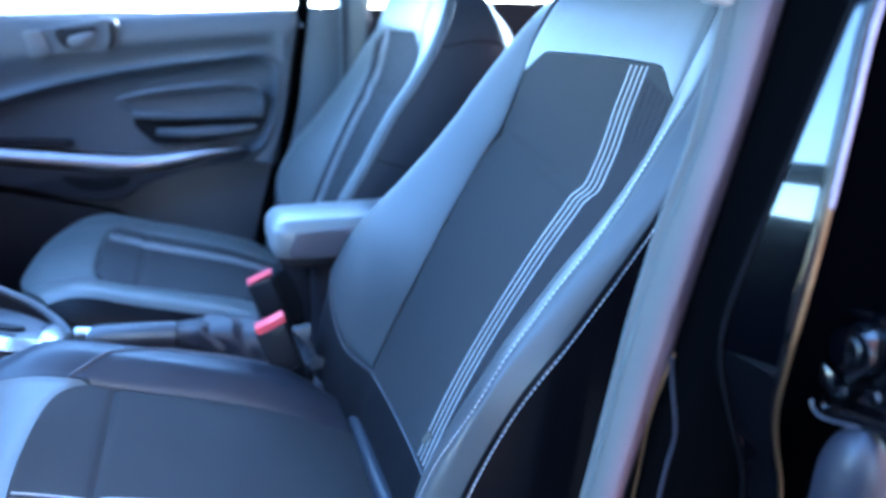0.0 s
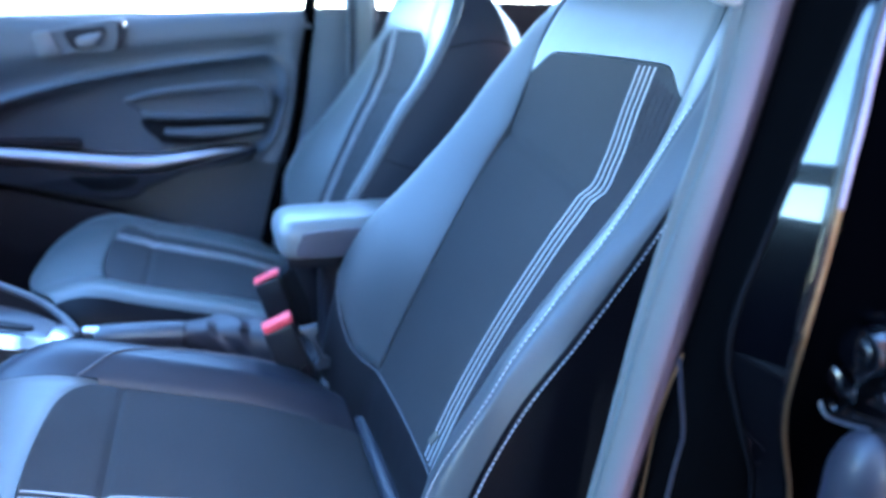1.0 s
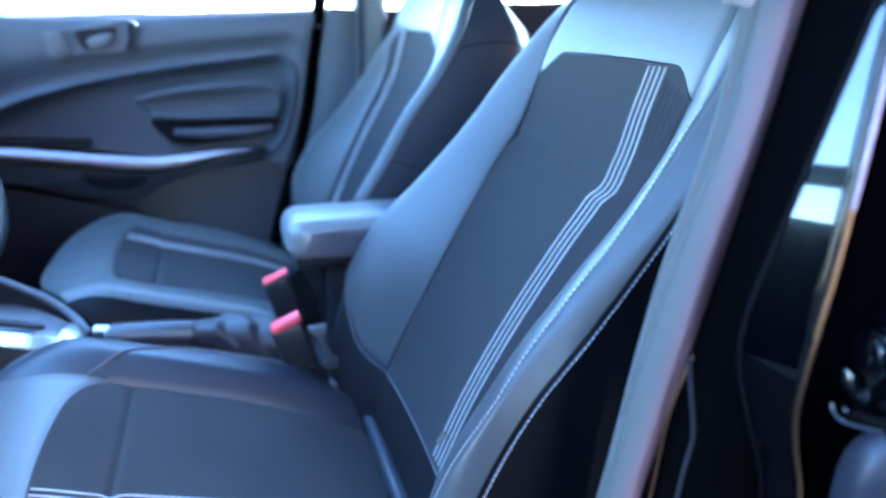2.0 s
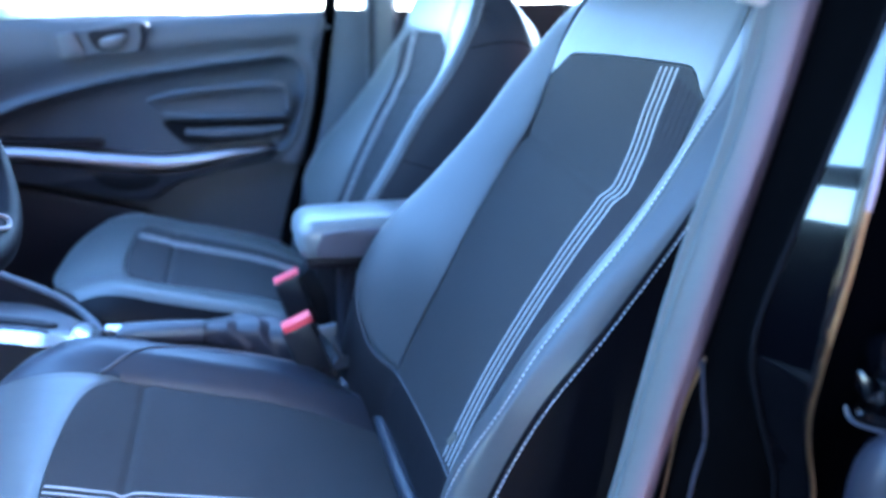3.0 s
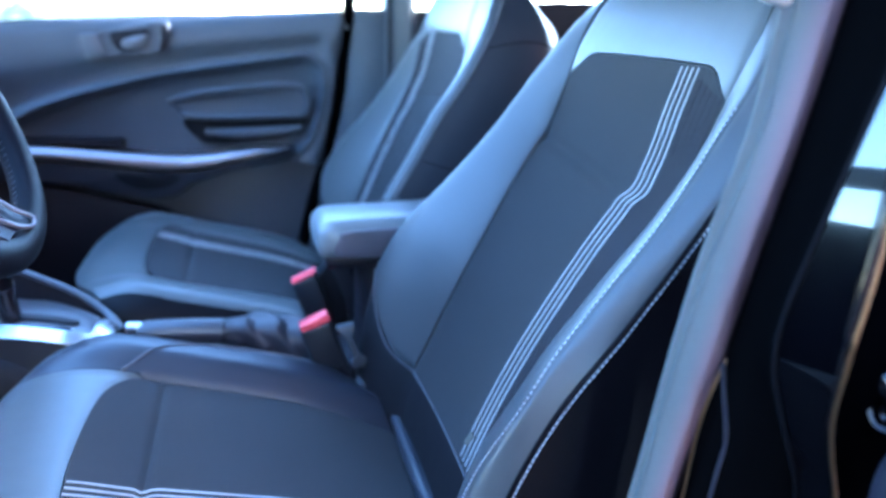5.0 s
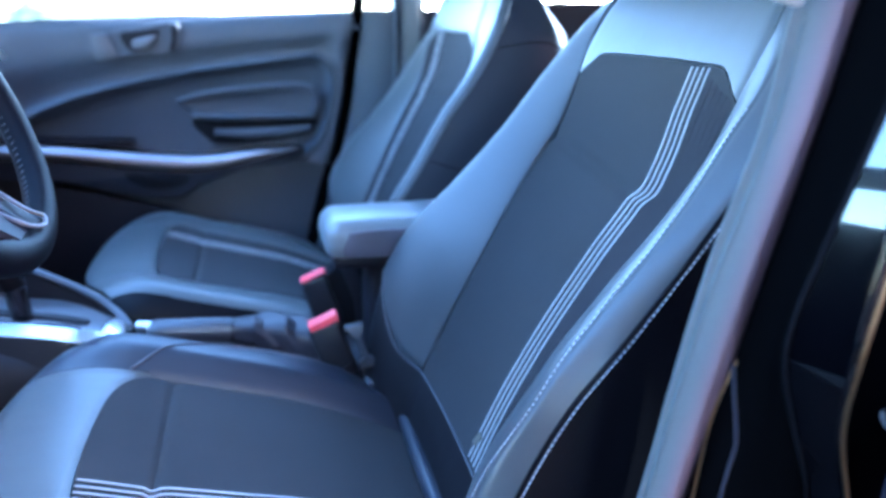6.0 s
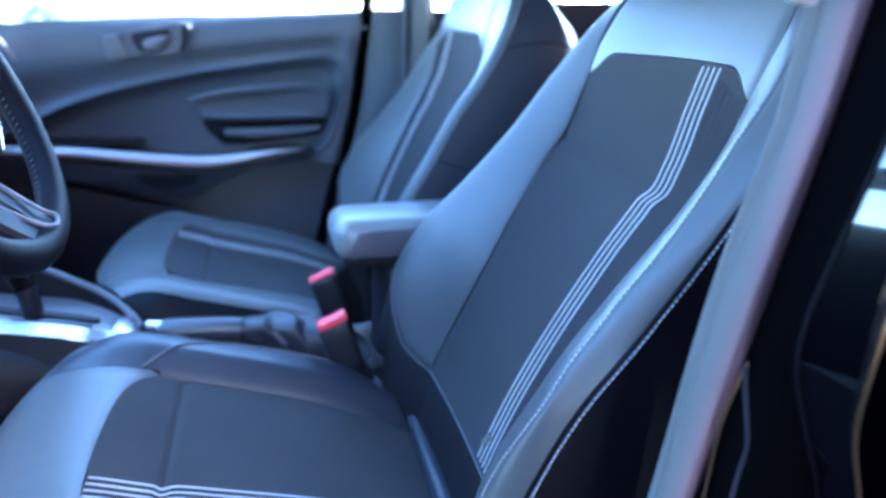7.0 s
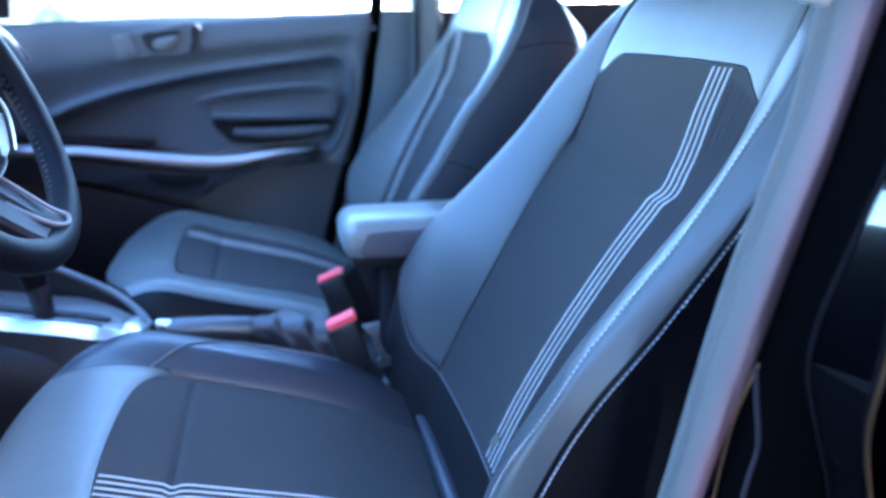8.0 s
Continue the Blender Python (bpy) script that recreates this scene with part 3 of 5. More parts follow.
            u = eu + (0.010 if side > 0 else 0.016) * math.sin(min(1, k * 1.6) * math.pi * 0.5) - 0.060 * step(0.72 - 0.24 * step(0.52, 0.60, v), 1.0, k)
            return at(sg * u, v, h)
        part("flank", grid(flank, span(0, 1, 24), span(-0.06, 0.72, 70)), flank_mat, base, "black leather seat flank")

        # twin stitched seams on the outer side, a thin piping on the inner one
        if sg > 0:
            pipe = [at(side_u(v, 1) + 0.0005, v, relief(side_u(v, 1), v) + 0.0002) for v in span(0.14, 0.60, 80)]
            part("piping", tube(pipe, 0.0012, 6, up=ndir), PIPING, base, "thin grey piping")
            for v in (0.30, 0.50):
                cross = [flank(k, v + (0.02 * k if side > 0 or v < 0.4 else 0.045 * math.sin(2.6 * k) + 0.01)) + Vector((0, side * 0.0008, 0)) for k in span(0.02, 0.85, 14)]
                part("flank_seam", tube(cross, 0.0010, 5, up=vdir), LEATHER_SIDE, base, "thin black seam")
            continue
        low = 0.02 if side > 0 else 0.135
        groove = [at(sg * (side_u(v, sg) + 0.0004), v, relief(sg * side_u(v, sg), v) - 0.001) for v in span(low, 0.56, 80)]
        part("seam_groove", tube(groove, 0.0022, 6, up=ndir), LEATHER_SIDE, base, "dark folded seam")
        for crest, off in ((True, -0.0015), (False, 0.0050)):
            st = bmesh.new()
            lo, hi, n = low + 0.01, 0.50, round((0.49 - low) / 0.0052)
            for i in range(n):
                v0 = lo + (hi - lo) * i / n
                v1 = v0 + (hi - lo) / n * 0.58
                pp = []
                for v in (v0, (v0 + v1) / 2, v1):
                    u = (ridge_u(sg, v) if crest else side_u(v, sg)) + off
                    h = relief(sg * min(u, side_u(v, sg)), v) + (0.0010 if crest else -0.002)
                    pp.append(at(sg * u, v, h))
                tube(pp, 0.00065, 5, bm=st, up=ndir)
            part("stitching", st, THREAD_WHITE, base, "white stitched seam")

    # back shell
    part("back_shell", grid(lambda k, v: at(k * (lerp(RIDGE_U, v) - 0.036), v, back_h(v) + 0.002 - 0.012 * (1 - k * k)), span(-1, 1, 12), span(-0.06, 0.72, 30), back=ndir * 0.01),
         PLASTIC_DARK, base, "dark plastic back shell")
    part("back_top", grid(lambda k, t: at(k * 0.125, 0.715 + 0.012 * math.sin(math.pi * t), -0.074 + (-0.035 + 0.074) * t), span(-1, 1, 10), span(0, 1, 8)), LEATHER, base)

    # headrest on two posts
    rest = part("headrest", rbox((0.105, 0.26, 0.17), Matrix.Translation(at(0, 0.825, -0.035)) @ pose(0, 0, 0, 0, recline - 6, 0), 0.045, 5), LEATHER, base, "grey leather headrest")
    for u in (-0.065, 0.065):
        part("headrest_post", tube([at(u, 0.70, -0.055), at(u, 0.77, -0.045)], 0.006, 10, up=(0, 1, 0)), SATIN, rest, "chrome post")

    # dark skirt under the backrest, and the piping along its upper edge
    def skirt(k, t):
        u = k * 0.276
        v0 = low_v(u)
        h0 = relief(math.copysign(min(abs(u), side_u(v0, u)), u), v0)
        v = v0 - (v0 + 0.10) * t
        return at(u, v, h0 - 0.004 - 0.045 * t * t - 0.03 * t * step(0.15, 0.27, abs(u)))
    part("skirt", grid(skirt, span(-1, 1, 44), span(0, 1, 14), back=-ndir * 0.015), CLOTH_SKIRT, base, "black vinyl skirt below the backrest")
    low = [at(u, low_v(u) - 0.001, relief(u, low_v(u))) for u in span(0.264, -0.264, 70)]
    part("lower_piping", tube(low, 0.0014, 6, up=ndir), PIPING, base, "thin grey piping")

    if side > 0:
        part("fabric_tab", rbox((0.003, 0.009, 0.016), Matrix.Translation(at(-0.0805, 0.080, relief(-0.08, 0.08) + 0.003)) @ pose(0, 0, 0, 20, 27, 12), 0.0018, 2), TAB_CLOTH, base, "small pale woven tab")

    # ---- cushion ----
    cx, cz = [(r[0], r[1]) for r in CUSHION], [(r[0], r[2]) for r in CUSHION]

    def cush(s, u, lift=0.0):
        q = abs(u)
        x, z = lerp(cx, s), lerp(cz, s)
        p = 0.165 - 0.020 * step(6, 11, s)
        front = step(6.5, 2.0, s)
        z += rise * step(p - 0.005, p + 0.040, q) * step(3.5, 7.0, s) - 0.004 * (1 - min(1, q / p) ** 2) * step(5, 8, s)
        z -= 0.035 * step(9.6, 11, s) * step(0.18, 0.24, q)
        if q > 0.222:
            z -= 0.055 * ((q - 0.222) / 0.063) ** 2.2
        x += (pull * (q / 0.285) ** 3.5) * front
        return Vector((x + shift, yc + side * u, z + lift))

    def cmid(k, s):
        p = 0.165 - 0.020 * step(6, 11, s)
        s2 = s + round_off * (0.22 * k * k + 0.45 * abs(k) ** 7) * step(7.0, 6.0, s)
        seam = -0.004 * math.exp(-((s - 7.0) / 0.06) ** 2)
        return cush(s2, k * p, 1.6 * crease((1 - abs(k)) * p) + seam)
    ss = sorted(set(span(6, 11, 60) + [6.92, 6.96, 7.0, 7.04, 7.08]))
    part("cushion_panel", grid(cmid, ks, ss, back=(0, 0, -0.02)), CLOTH, base, "charcoal woven cloth cushion panel")
    for i in range(4):
        def cline(s, i=i):
            u = -0.084 - 0.0102 * (1.5 - i) + (0.004 if s > 7.0 else 0.0) * step(7.0, 7.25, s)
            return cush(s, u, 0.0014 - 0.004 * math.exp(-((s - 7.0) / 0.06) ** 2))
        part("silver_stripe", sweep([cline(s) for s in span(6.08, 10.9, 70)], flat(0.0032, 0.0014), up=(0, 0, 1)), STRIPE_WHITE, base, "thin silver woven stripe")

    def lip(u):
        """Where the front of the cushion tucks under: low on the driver's seat, high on the other."""
        return 0.0 if side > 0 else 3.3 + 1.2 * (abs(u) / 0.256) ** 2

    brim = 0.256 if side > 0 else 0.252      # where the leather gives way to the black side
    if side < 0:
        def under(k, t):
            a = cush(lip(k * 0.262), k * 0.262)
            return Vector((a.x + 0.004 + 0.055 * t ** 0.5, a.y, a.z + (0.47 - a.z) * t))
        part("cushion_underside", grid(under, span(-1, 1, 30), span(0, 1, 10)), LEATHER_SIDE, base, "black leather under the cushion front")

    def cfront(k, s):
        u = k * 0.168
        f = min(1, abs(u) / 0.165)
        s1 = 5.97 + round_off * (0.22 * f ** 2 + 0.45 * f ** 7)
        return cush(lip(u) + (s1 - lip(u)) * s / 6.0, u, crease((6 - s) * 0.04))
    part("cushion_front", grid(cfront, span(-1, 1, 44), sorted(set(span(0, 6, 40) + [5.9, 5.95])), back=(0.0, 0, -0.02)), LEATHER_LIT, base, "grey leather cushion front in a lit tone")
    part("rear_roll", tube([(lerp(cx, 11) + shift - 0.016, yc + side * u, lerp(cz, 11) + 0.024 + 0.012 * (abs(u) / 0.25) ** 2) for u in span(-0.25, 0.25, 20)], 0.013, 10, scale=lambda t: 0.5 + 0.5 * math.sin(math.pi * min(1, max(0, t))) ** 0.4), LEATHER_SHADED, base, "grey leather roll in a shaded tone at the back of the cushion")
    for sg in (1, -1):
        def ccorner(k, s, sg=sg):
            u = 0.169 + (brim - 0.169) * k
            return cush(lip(u) + (6.62 - lip(u)) * s / 6.62, sg * u)
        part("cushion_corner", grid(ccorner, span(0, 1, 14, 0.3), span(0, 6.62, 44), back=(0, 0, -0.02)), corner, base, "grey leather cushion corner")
    for sg in (1, -1):
        def cbol(k, s, sg=sg):
            p = 0.165 - 0.020 * step(6, 11, s)
            u = p + 0.001 + (brim - p) * k
            return cush(s, sg * u, 1.6 * crease(k * 0.1))
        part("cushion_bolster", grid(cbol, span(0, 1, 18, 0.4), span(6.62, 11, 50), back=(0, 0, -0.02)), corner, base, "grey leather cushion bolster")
        # curved seam over the bolster
        arc = [cush(s, sg * u, 0.0008) for s, u in [tuple(v) for v in spline([(6.30, 0.168), (6.72, 0.192), (7.2, 0.218), (7.8, 0.236), (8.6, 0.244), (9.7, 0.243)], 8)]]
        if side > 0 or sg < 0:
            part("seam", tube(arc, 0.0016, 6), PIPING, base, "thin raised seam")

        def cside(k, s, sg=sg):
            if k < 0.3:
                return cush(s, sg * (brim + (0.285 - brim) * k / 0.3))
            a = cush(s, sg * 0.285)
            k = (k - 0.3) / 0.7
            return Vector((a.x, a.y + side * sg * 0.004 * math.sin(math.pi * k), a.z + (0.47 - a.z) * k))
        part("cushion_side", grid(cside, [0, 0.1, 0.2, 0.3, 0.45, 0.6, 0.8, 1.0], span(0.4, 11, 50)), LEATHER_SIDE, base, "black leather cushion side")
        part("side_valance", rbox((0.50, 0.03, 0.13), pose(-0.44 + shift, yc + side * sg * 0.262, 0.455), 0.012), PLASTIC_DARK, base, "black plastic valance")
        part("seat_rail", rbox((0.52, 0.03, 0.035), pose(-0.44 + shift, yc + side * sg * 0.20, FLOOR + 0.018), 0.004), STEEL, base, "steel seat rail")
        part("seat_leg", rbox((0.40, 0.02, 0.09), pose(-0.44 + shift, yc + side * sg * 0.20, FLOOR + 0.075), 0.004), STEEL, base, "steel seat leg")
    part("seat_pan", rbox((0.46, 0.50, 0.05), pose(-0.45 + shift, yc, 0.47), 0.01), PLASTIC_DARK, base)
    # recliner bracket on the inner flank
    if side < 0:
        yb = yc - 0.233
        # Added black plate; from the camera it hides the bright cushion behind it.
        cover = spline([(-0.340, 0.52), (-0.342, 0.64), (-0.330, 0.70), (-0.290, 0.742), (-0.21, 0.748), (-0.15, 0.70), (-0.13, 0.52)], 5, True)
        part("darkening_plate", plate([(q[0], q[1]) for q in cover], yb + 0.02, yb - 0.008, 0.008, 3), PLASTIC_MATTE, base, "black plate added to darken the gap beside the cushion")
        part("belt_stalk", sweep([(-0.285, yb - 0.016, 0.73), (-0.262, yb - 0.020, 0.67), (-0.252, yb - 0.020, 0.56)], flat(0.028, 0.004), up=(0, 1, 0)), PLASTIC_SMOOTH, base, "dark strap beside the black plate")
        return base
    br = [(-0.318, 0.716), (-0.292, 0.720), (-0.296, 0.700), (-0.283, 0.666), (-0.262, 0.660), (-0.260, 0.649), (-0.294, 0.647), (-0.297, 0.655), (-0.291, 0.664), (-0.305, 0.698)]
    yb = yc + side * 0.235
    part("recliner_bracket", plate([(x + shift, z) for x, z in br], yb, yb - side * 0.012, 0.003), BRACKET, base, "grey recliner bracket")
    part("rail_end", rbox((0.040, 0.03, 0.012), pose(-0.268 + shift, yc + side * 0.232, 0.617, 0, 8, 0), 0.003), BRACKET, base, "grey rail end cap")
    return base


# The two seats take lit and shaded copies of the same leathers.
seat(-0.35, 1, 27, 0.0, 0.028, 0.075, 1.0, LEATHER_SHADED, LEATHER, LEATHER_SIDE, "grey leather and charcoal cloth driver's seat with silver stripes", "front seats")
seat(0.35, -1, 22, 0.0, 0.010, 0.105, 0.45, LEATHER_LIT, LEATHER_LIT, LEATHER_SIDE_LIT, "grey leather and charcoal cloth passenger seat with silver stripes", "front seats")

# ======== seat belt and buckles ========
belt = thing("seat_belt", (-0.2, -0.70, 0.40), "grey woven seat belt hanging along the pillar", "seat belt")


def strap(k, z):
    """The outer run of the belt; its rear third turns away towards the pillar."""
    x0, x1 = lerp(BELT_L, z) + 0.004 * step(0.86, 1.10, z), lerp(BELT_R, z) + 0.003
    y = -0.702 + 0.007 * (1 - min(1.0, k / 0.6)) ** 1.3 + 0.014 * max(0.0, (k - 0.6) / 0.4) ** 1.3
    return (x0 + (x1 - x0) * k + 0.88 * (y + 0.702) * step(0.6, 1.0, k), y, z)


part("webbing", grid(strap, span(0, 1, 24), ZS, back=(0, 0.0015, 0)), WEBBING_TINTED, belt, "grey woven webbing, tinted pink for light along the rear edge")
part("inner_webbing", grid(lambda k, z: (lerp(BELT_L, z) - 0.004 + 0.022 * k, -0.6935 - 0.003 * k, z), span(0, 1, 6), span(0.80, 1.45, 54), back=(0, 0.0015, 0)), WEBBING_TINTED, belt, "second run of grey webbing")
part("selvedge", tube([Vector(strap(0.02, z)) - Vector((0, 0.0004, 0)) for z in ZS], 0.0009, 6), WEBBING_TINTED, belt, "stitched belt edge")
part("belt_guide", rbox((0.022, 0.012, 0.024), pose(-0.117, -0.704, 1.174, 0, 12, 0), 0.005, 3), PLASTIC_WHITE, belt, "pale plastic belt guide")


def buckle(y, label, lean=-24):
    b = thing("belt_buckle", (-0.32, y, 0.60), label, "belt buckle", "belt buckles")
    part("housing", rbox((0.047, 0.026, 0.092), pose(-0.333, y, 0.671, 0, -19, 0), 0.006, 3), PLASTIC_SMOOTH, b, "black plastic buckle housing")
    part("release_button", rbox((0.046, 0.024, 0.013 if y < 0 else 0.007), pose(-0.347, y, 0.719, 0, lean, 0), 0.003, 2), RED, b, "red release button")
    part("stalk", sweep([(-0.315, y, 0.65), (-0.29, y, 0.60), (-0.285, y, 0.55)], flat(0.012, 0.035), up=(0, 1, 0)), PLASTIC_DARK, b, "black stalk")
    return b


buckle(-0.10, "black seat belt buckle with a red button")
buckle(0.10, "black seat belt buckle with a red button")

# ======== centre console ========
console = thing("centre_console", (-0.5, 0, FLOOR), "dark plastic centre console between the seats", "centre console")


def tunnel(k, x):
    top = lerp([(-1.3, 0.80), (-0.95, 0.735), (-0.80, 0.70), (-0.62, 0.645), (-0.50, 0.62), (-0.30, 0.63), (0.3, 0.62)], x)
    w = lerp([(-1.3, 0.13), (-0.8, 0.105), (-0.6, 0.080), (0.3, 0.085)], x)
    a = math.pi * (0.0 + k)
    cy, sz = math.cos(a), math.sin(a)
    yy = math.copysign(abs(cy) ** 0.35, cy) * w
    return (x, yy, FLOOR - 0.02 + (top - FLOOR + 0.02) * abs(sz) ** 0.35)


part("tunnel", grid(tunnel, span(0, 1, 28), span(-1.3, 0.25, 40)), PLASTIC_DARK, console, "dark grained plastic tunnel")
# armrest on its stem
part("stem", rbox((0.20, 0.10, 0.22), pose(-0.17, 0.0, 0.71), 0.02, 3), PLASTIC_DARK, console, "dark plastic armrest stem")
part("armrest_lid", rbox((0.36, 0.136, 0.064), pose(-0.158, 0.0, 0.828, 0, -1, 0), 0.027, 6), LEATHER_ARM, console, "pale grey leather armrest lid")
part("armrest_side", plate([(x, z) for x, z in spline([(-0.312, 0.812), (-0.304, 0.834), (-0.286, 0.844), (-0.15, 0.848), (0.0, 0.850), (0.0, 0.806), (-0.15, 0.804), (-0.290, 0.803)], 5, True)], -0.05, -0.0705, 0.004),
     LEATHER_ARM_SHADED, console, "grey leather armrest side in a shaded tone")
part("armrest_base", rbox((0.34, 0.118, 0.022), pose(-0.155, 0, 0.793), 0.006), PLASTIC_DARK, console, "black plastic under the armrest")

# shift gate: a teardrop frame, plate, slots
def gate_z(x):
    return lerp([(-1.0, 0.760), (-0.80, 0.722), (-0.70, 0.704), (-0.62, 0.672)], x)


ring = spline([(-0.628, 0.0), (-0.650, 0.050), (-0.70, 0.078), (-0.80, 0.092), (-0.92, 0.100), (-1.0, 0.085), (-1.02, 0.0),
               (-1.0, -0.085), (-0.92, -0.100), (-0.80, -0.092), (-0.70, -0.078), (-0.650, -0.050)], 6, True)
part("gate_plate", grid(lambda k, t: (ring[0][0] * (1 - t) + -1.015 * t, k * (0.084 if k > 0 else 0.050) * min(1, 3.2 * t + 0.05) ** 0.6, gate_z(-0.632 - 0.383 * t) - 0.002 * k * k),
                        span(-1, 1, 12), span(0, 1, 30), back=(0, 0, -0.01)), SILVER_PAINT, console, "satin silver shift gate plate")
part("gate_end", grid(lambda k, r: (-0.650 + 0.021 * r * math.cos(2 * math.pi * k), 0.002 + 0.046 * r * math.sin(2 * math.pi * k), gate_z(-0.650 + 0.021 * r * math.cos(2 * math.pi * k)) + 0.001 + 0.009 * (1 - r ** 3)),
                       span(0, 1, 28), span(0.001, 1, 10)), GATE_CHROME, console, "bright rounded end of the gate")
for x in (-0.658, -0.643):
    part("end_groove", tube([(x + 0.0008 * j * j / 9, 0.002 + 0.012 * j, gate_z(x) + 0.0085 - 0.0004 * j * j) for j in range(-3, 4)], 0.0011, 6), PLASTIC_SMOOTH, console, "thin dark groove")
crest = [p for p in ring if p[1] > 0.012 and p[0] > -0.95]


def ridge_z(x):
    return gate_z(x) + lerp([(-0.95, 0.075), (-0.80, 0.048), (-0.73, 0.026), (-0.67, 0.010), (-0.64, 0.004)], x)


part("gate_ridge", sweep([Vector((p[0] - 0.004, p[1] * 1.06, ridge_z(p[0]))) for p in crest], flat(0.013, 0.009, 0.3)), PLASTIC_DOOR, console, "raised grey trim ridge")
part("ridge_wall", grid(lambda k, t: (crest[k][0] - 0.004, crest[k][1] * (1.06 - 0.05 * t), ridge_z(crest[k][0]) - 0.002 - (ridge_z(crest[k][0]) - gate_z(crest[k][0]) + 0.004) * t), list(range(len(crest))), span(0, 1, 4), back=(0, 0.008, 0)), PLASTIC_SMOOTH, console, "dark inner wall of the ridge")
for pts, w in (([(-0.688, 0.006), (-0.700, 0.001), (-0.730, 0.004), (-0.77, 0.006), (-0.84, 0.010)], 0.017), ([(-0.692, -0.026), (-0.715, -0.027), (-0.75, -0.028), (-0.80, -0.026)], 0.009)):
    path = spline(pts, 6)
    part("gate_slot", sweep([(p[0], p[1], gate_z(p[0]) + 0.0030) for p in path], flat(w, 0.004), scale=lambda t: (0.55 + 0.45 * step(0, 0.06, t), 1.0)), PLASTIC_DARK, console, "black gate slot")
part("gate_band", sweep([(p[0], p[1], gate_z(p[0]) + 0.001) for p in spline([(-0.640, -0.026), (-0.660, -0.039), (-0.695, -0.050), (-0.735, -0.050), (-0.79, -0.046), (-0.87, -0.043), (-1.0, -0.040)], 8)], flat(0.026, 0.005, 0.35), up=(0, -0.42, 0.90), scale=lambda t: (0.40 + 0.60 * step(0, 0.22, t), 1.0)),
     GATE_CHROME, console, "wide satin chrome band of the gate")
part("gate_skirt", grid(lambda k, t: (k, lerp([(-1.0, -0.050), (-0.87, -0.053), (-0.79, -0.057), (-0.735, -0.062), (-0.69, -0.060), (-0.65, -0.040)], k) - 0.016 * t, gate_z(k) - 0.003 - 0.060 * t), span(-1.0, -0.65, 30), span(0, 1, 8)), PLASTIC_SMOOTH, console, "dark side of the gate")

lever = thing("shift_lever", (-0.785, 0, 0.70), "black glossy automatic shift lever on the console", "shift lever")
part("shaft", tube([(-0.772, 0, 0.695), (-0.777, 0, 0.745), (-0.780, 0, 0.79)], 0.0145, 16), LEVER_BLACK, lever, "dark glossy shaft")
part("collar", tube([(-0.7785, 0, 0.757), (-0.7795, 0, 0.766)], 0.0160, 16), LEVER_BLACK, lever, "thin glossy black collar")
part("knob", sweep([(-0.780, 0, 0.766), (-0.785, 0, 0.79), (-0.80, 0, 0.83), (-0.805, 0, 0.86)], circle(0.022, 16), scale=lambda t: 0.75 + 0.4 * t), LEATHER_SIDE, lever, "black leather knob")

brake = thing("handbrake", (-0.42, 0, 0.62), "black handbrake lever with a chrome button and soft boot", "handbrake")
part("grip", sweep([(-0.606, 0, 0.676), (-0.595, 0, 0.677), (-0.58, 0, 0.677), (-0.53, 0, 0.675), (-0.492, 0, 0.672), (-0.484, 0, 0.671)], circle(0.021, 16), scale=lambda t: 0.80 + 0.2 * step(0, 0.2, t)),
     GRIP_LEATHER, brake, "black leather grip")
part("button", sweep([(-0.622, 0, 0.690), (-0.619, 0, 0.690), (-0.604, 0, 0.688), (-0.600, 0, 0.688)], circle(0.0092, 12), scale=lambda t: 0.8 + 0.2 * step(0, 0.15, t)), SATIN, brake, "bright chrome button")
part("grip_end", tube([(-0.488, 0, 0.671), (-0.476, 0, 0.670)], 0.0205, 16), PLASTIC_SMOOTH, brake, "satin black collar")


def boot(k, t):
    """A soft sleeve that hangs in slanting pleats."""
    a = 2 * math.pi * k
    lay = 3.1 * t + 0.55 * math.sin(a + 0.9) + 0.20 * math.sin(3 * a)
    ph = lay % 1.0
    fold = (ph / 0.7 if ph < 0.7 else (1 - ph) / 0.3) * step(0.02, 0.3, t)
    w = 0.020 + 0.028 * t + 0.005 * fold
    h = 0.019 + 0.006 * t + 0.008 * fold
    sq = (abs(math.cos(a)) ** 3 + abs(math.sin(a)) ** 3) ** (-1 / 3)
    return (-0.478 + 0.135 * t + 0.020 * math.sin(a) * t, math.cos(a) * w * sq, 0.670 - 0.040 * t * t + math.sin(a) * h * sq)


part("boot", grid(boot, span(0, 1, 48), span(0, 1, 60)), BOOT_LEATHER, brake, "creased black leather boot", sharp=28)

# ======== steering wheel and dashboard ========
wheel = thing("steering_wheel", (-0.72, -0.35, 1.09), "black leather steering wheel with silver spokes", "steering wheel")
wt = radians(25)
wup, wax = Vector((-math.sin(wt), 0, math.cos(wt))), Vector((math.cos(wt), 0, math.sin(wt)))
wc = Vector((-0.72, -0.35, 1.09))


def on_wheel(a, r, h=0.0):
    return wc + Vector((0, 1, 0)) * (r * math.cos(a)) + wup * (r * math.sin(a)) + wax * h


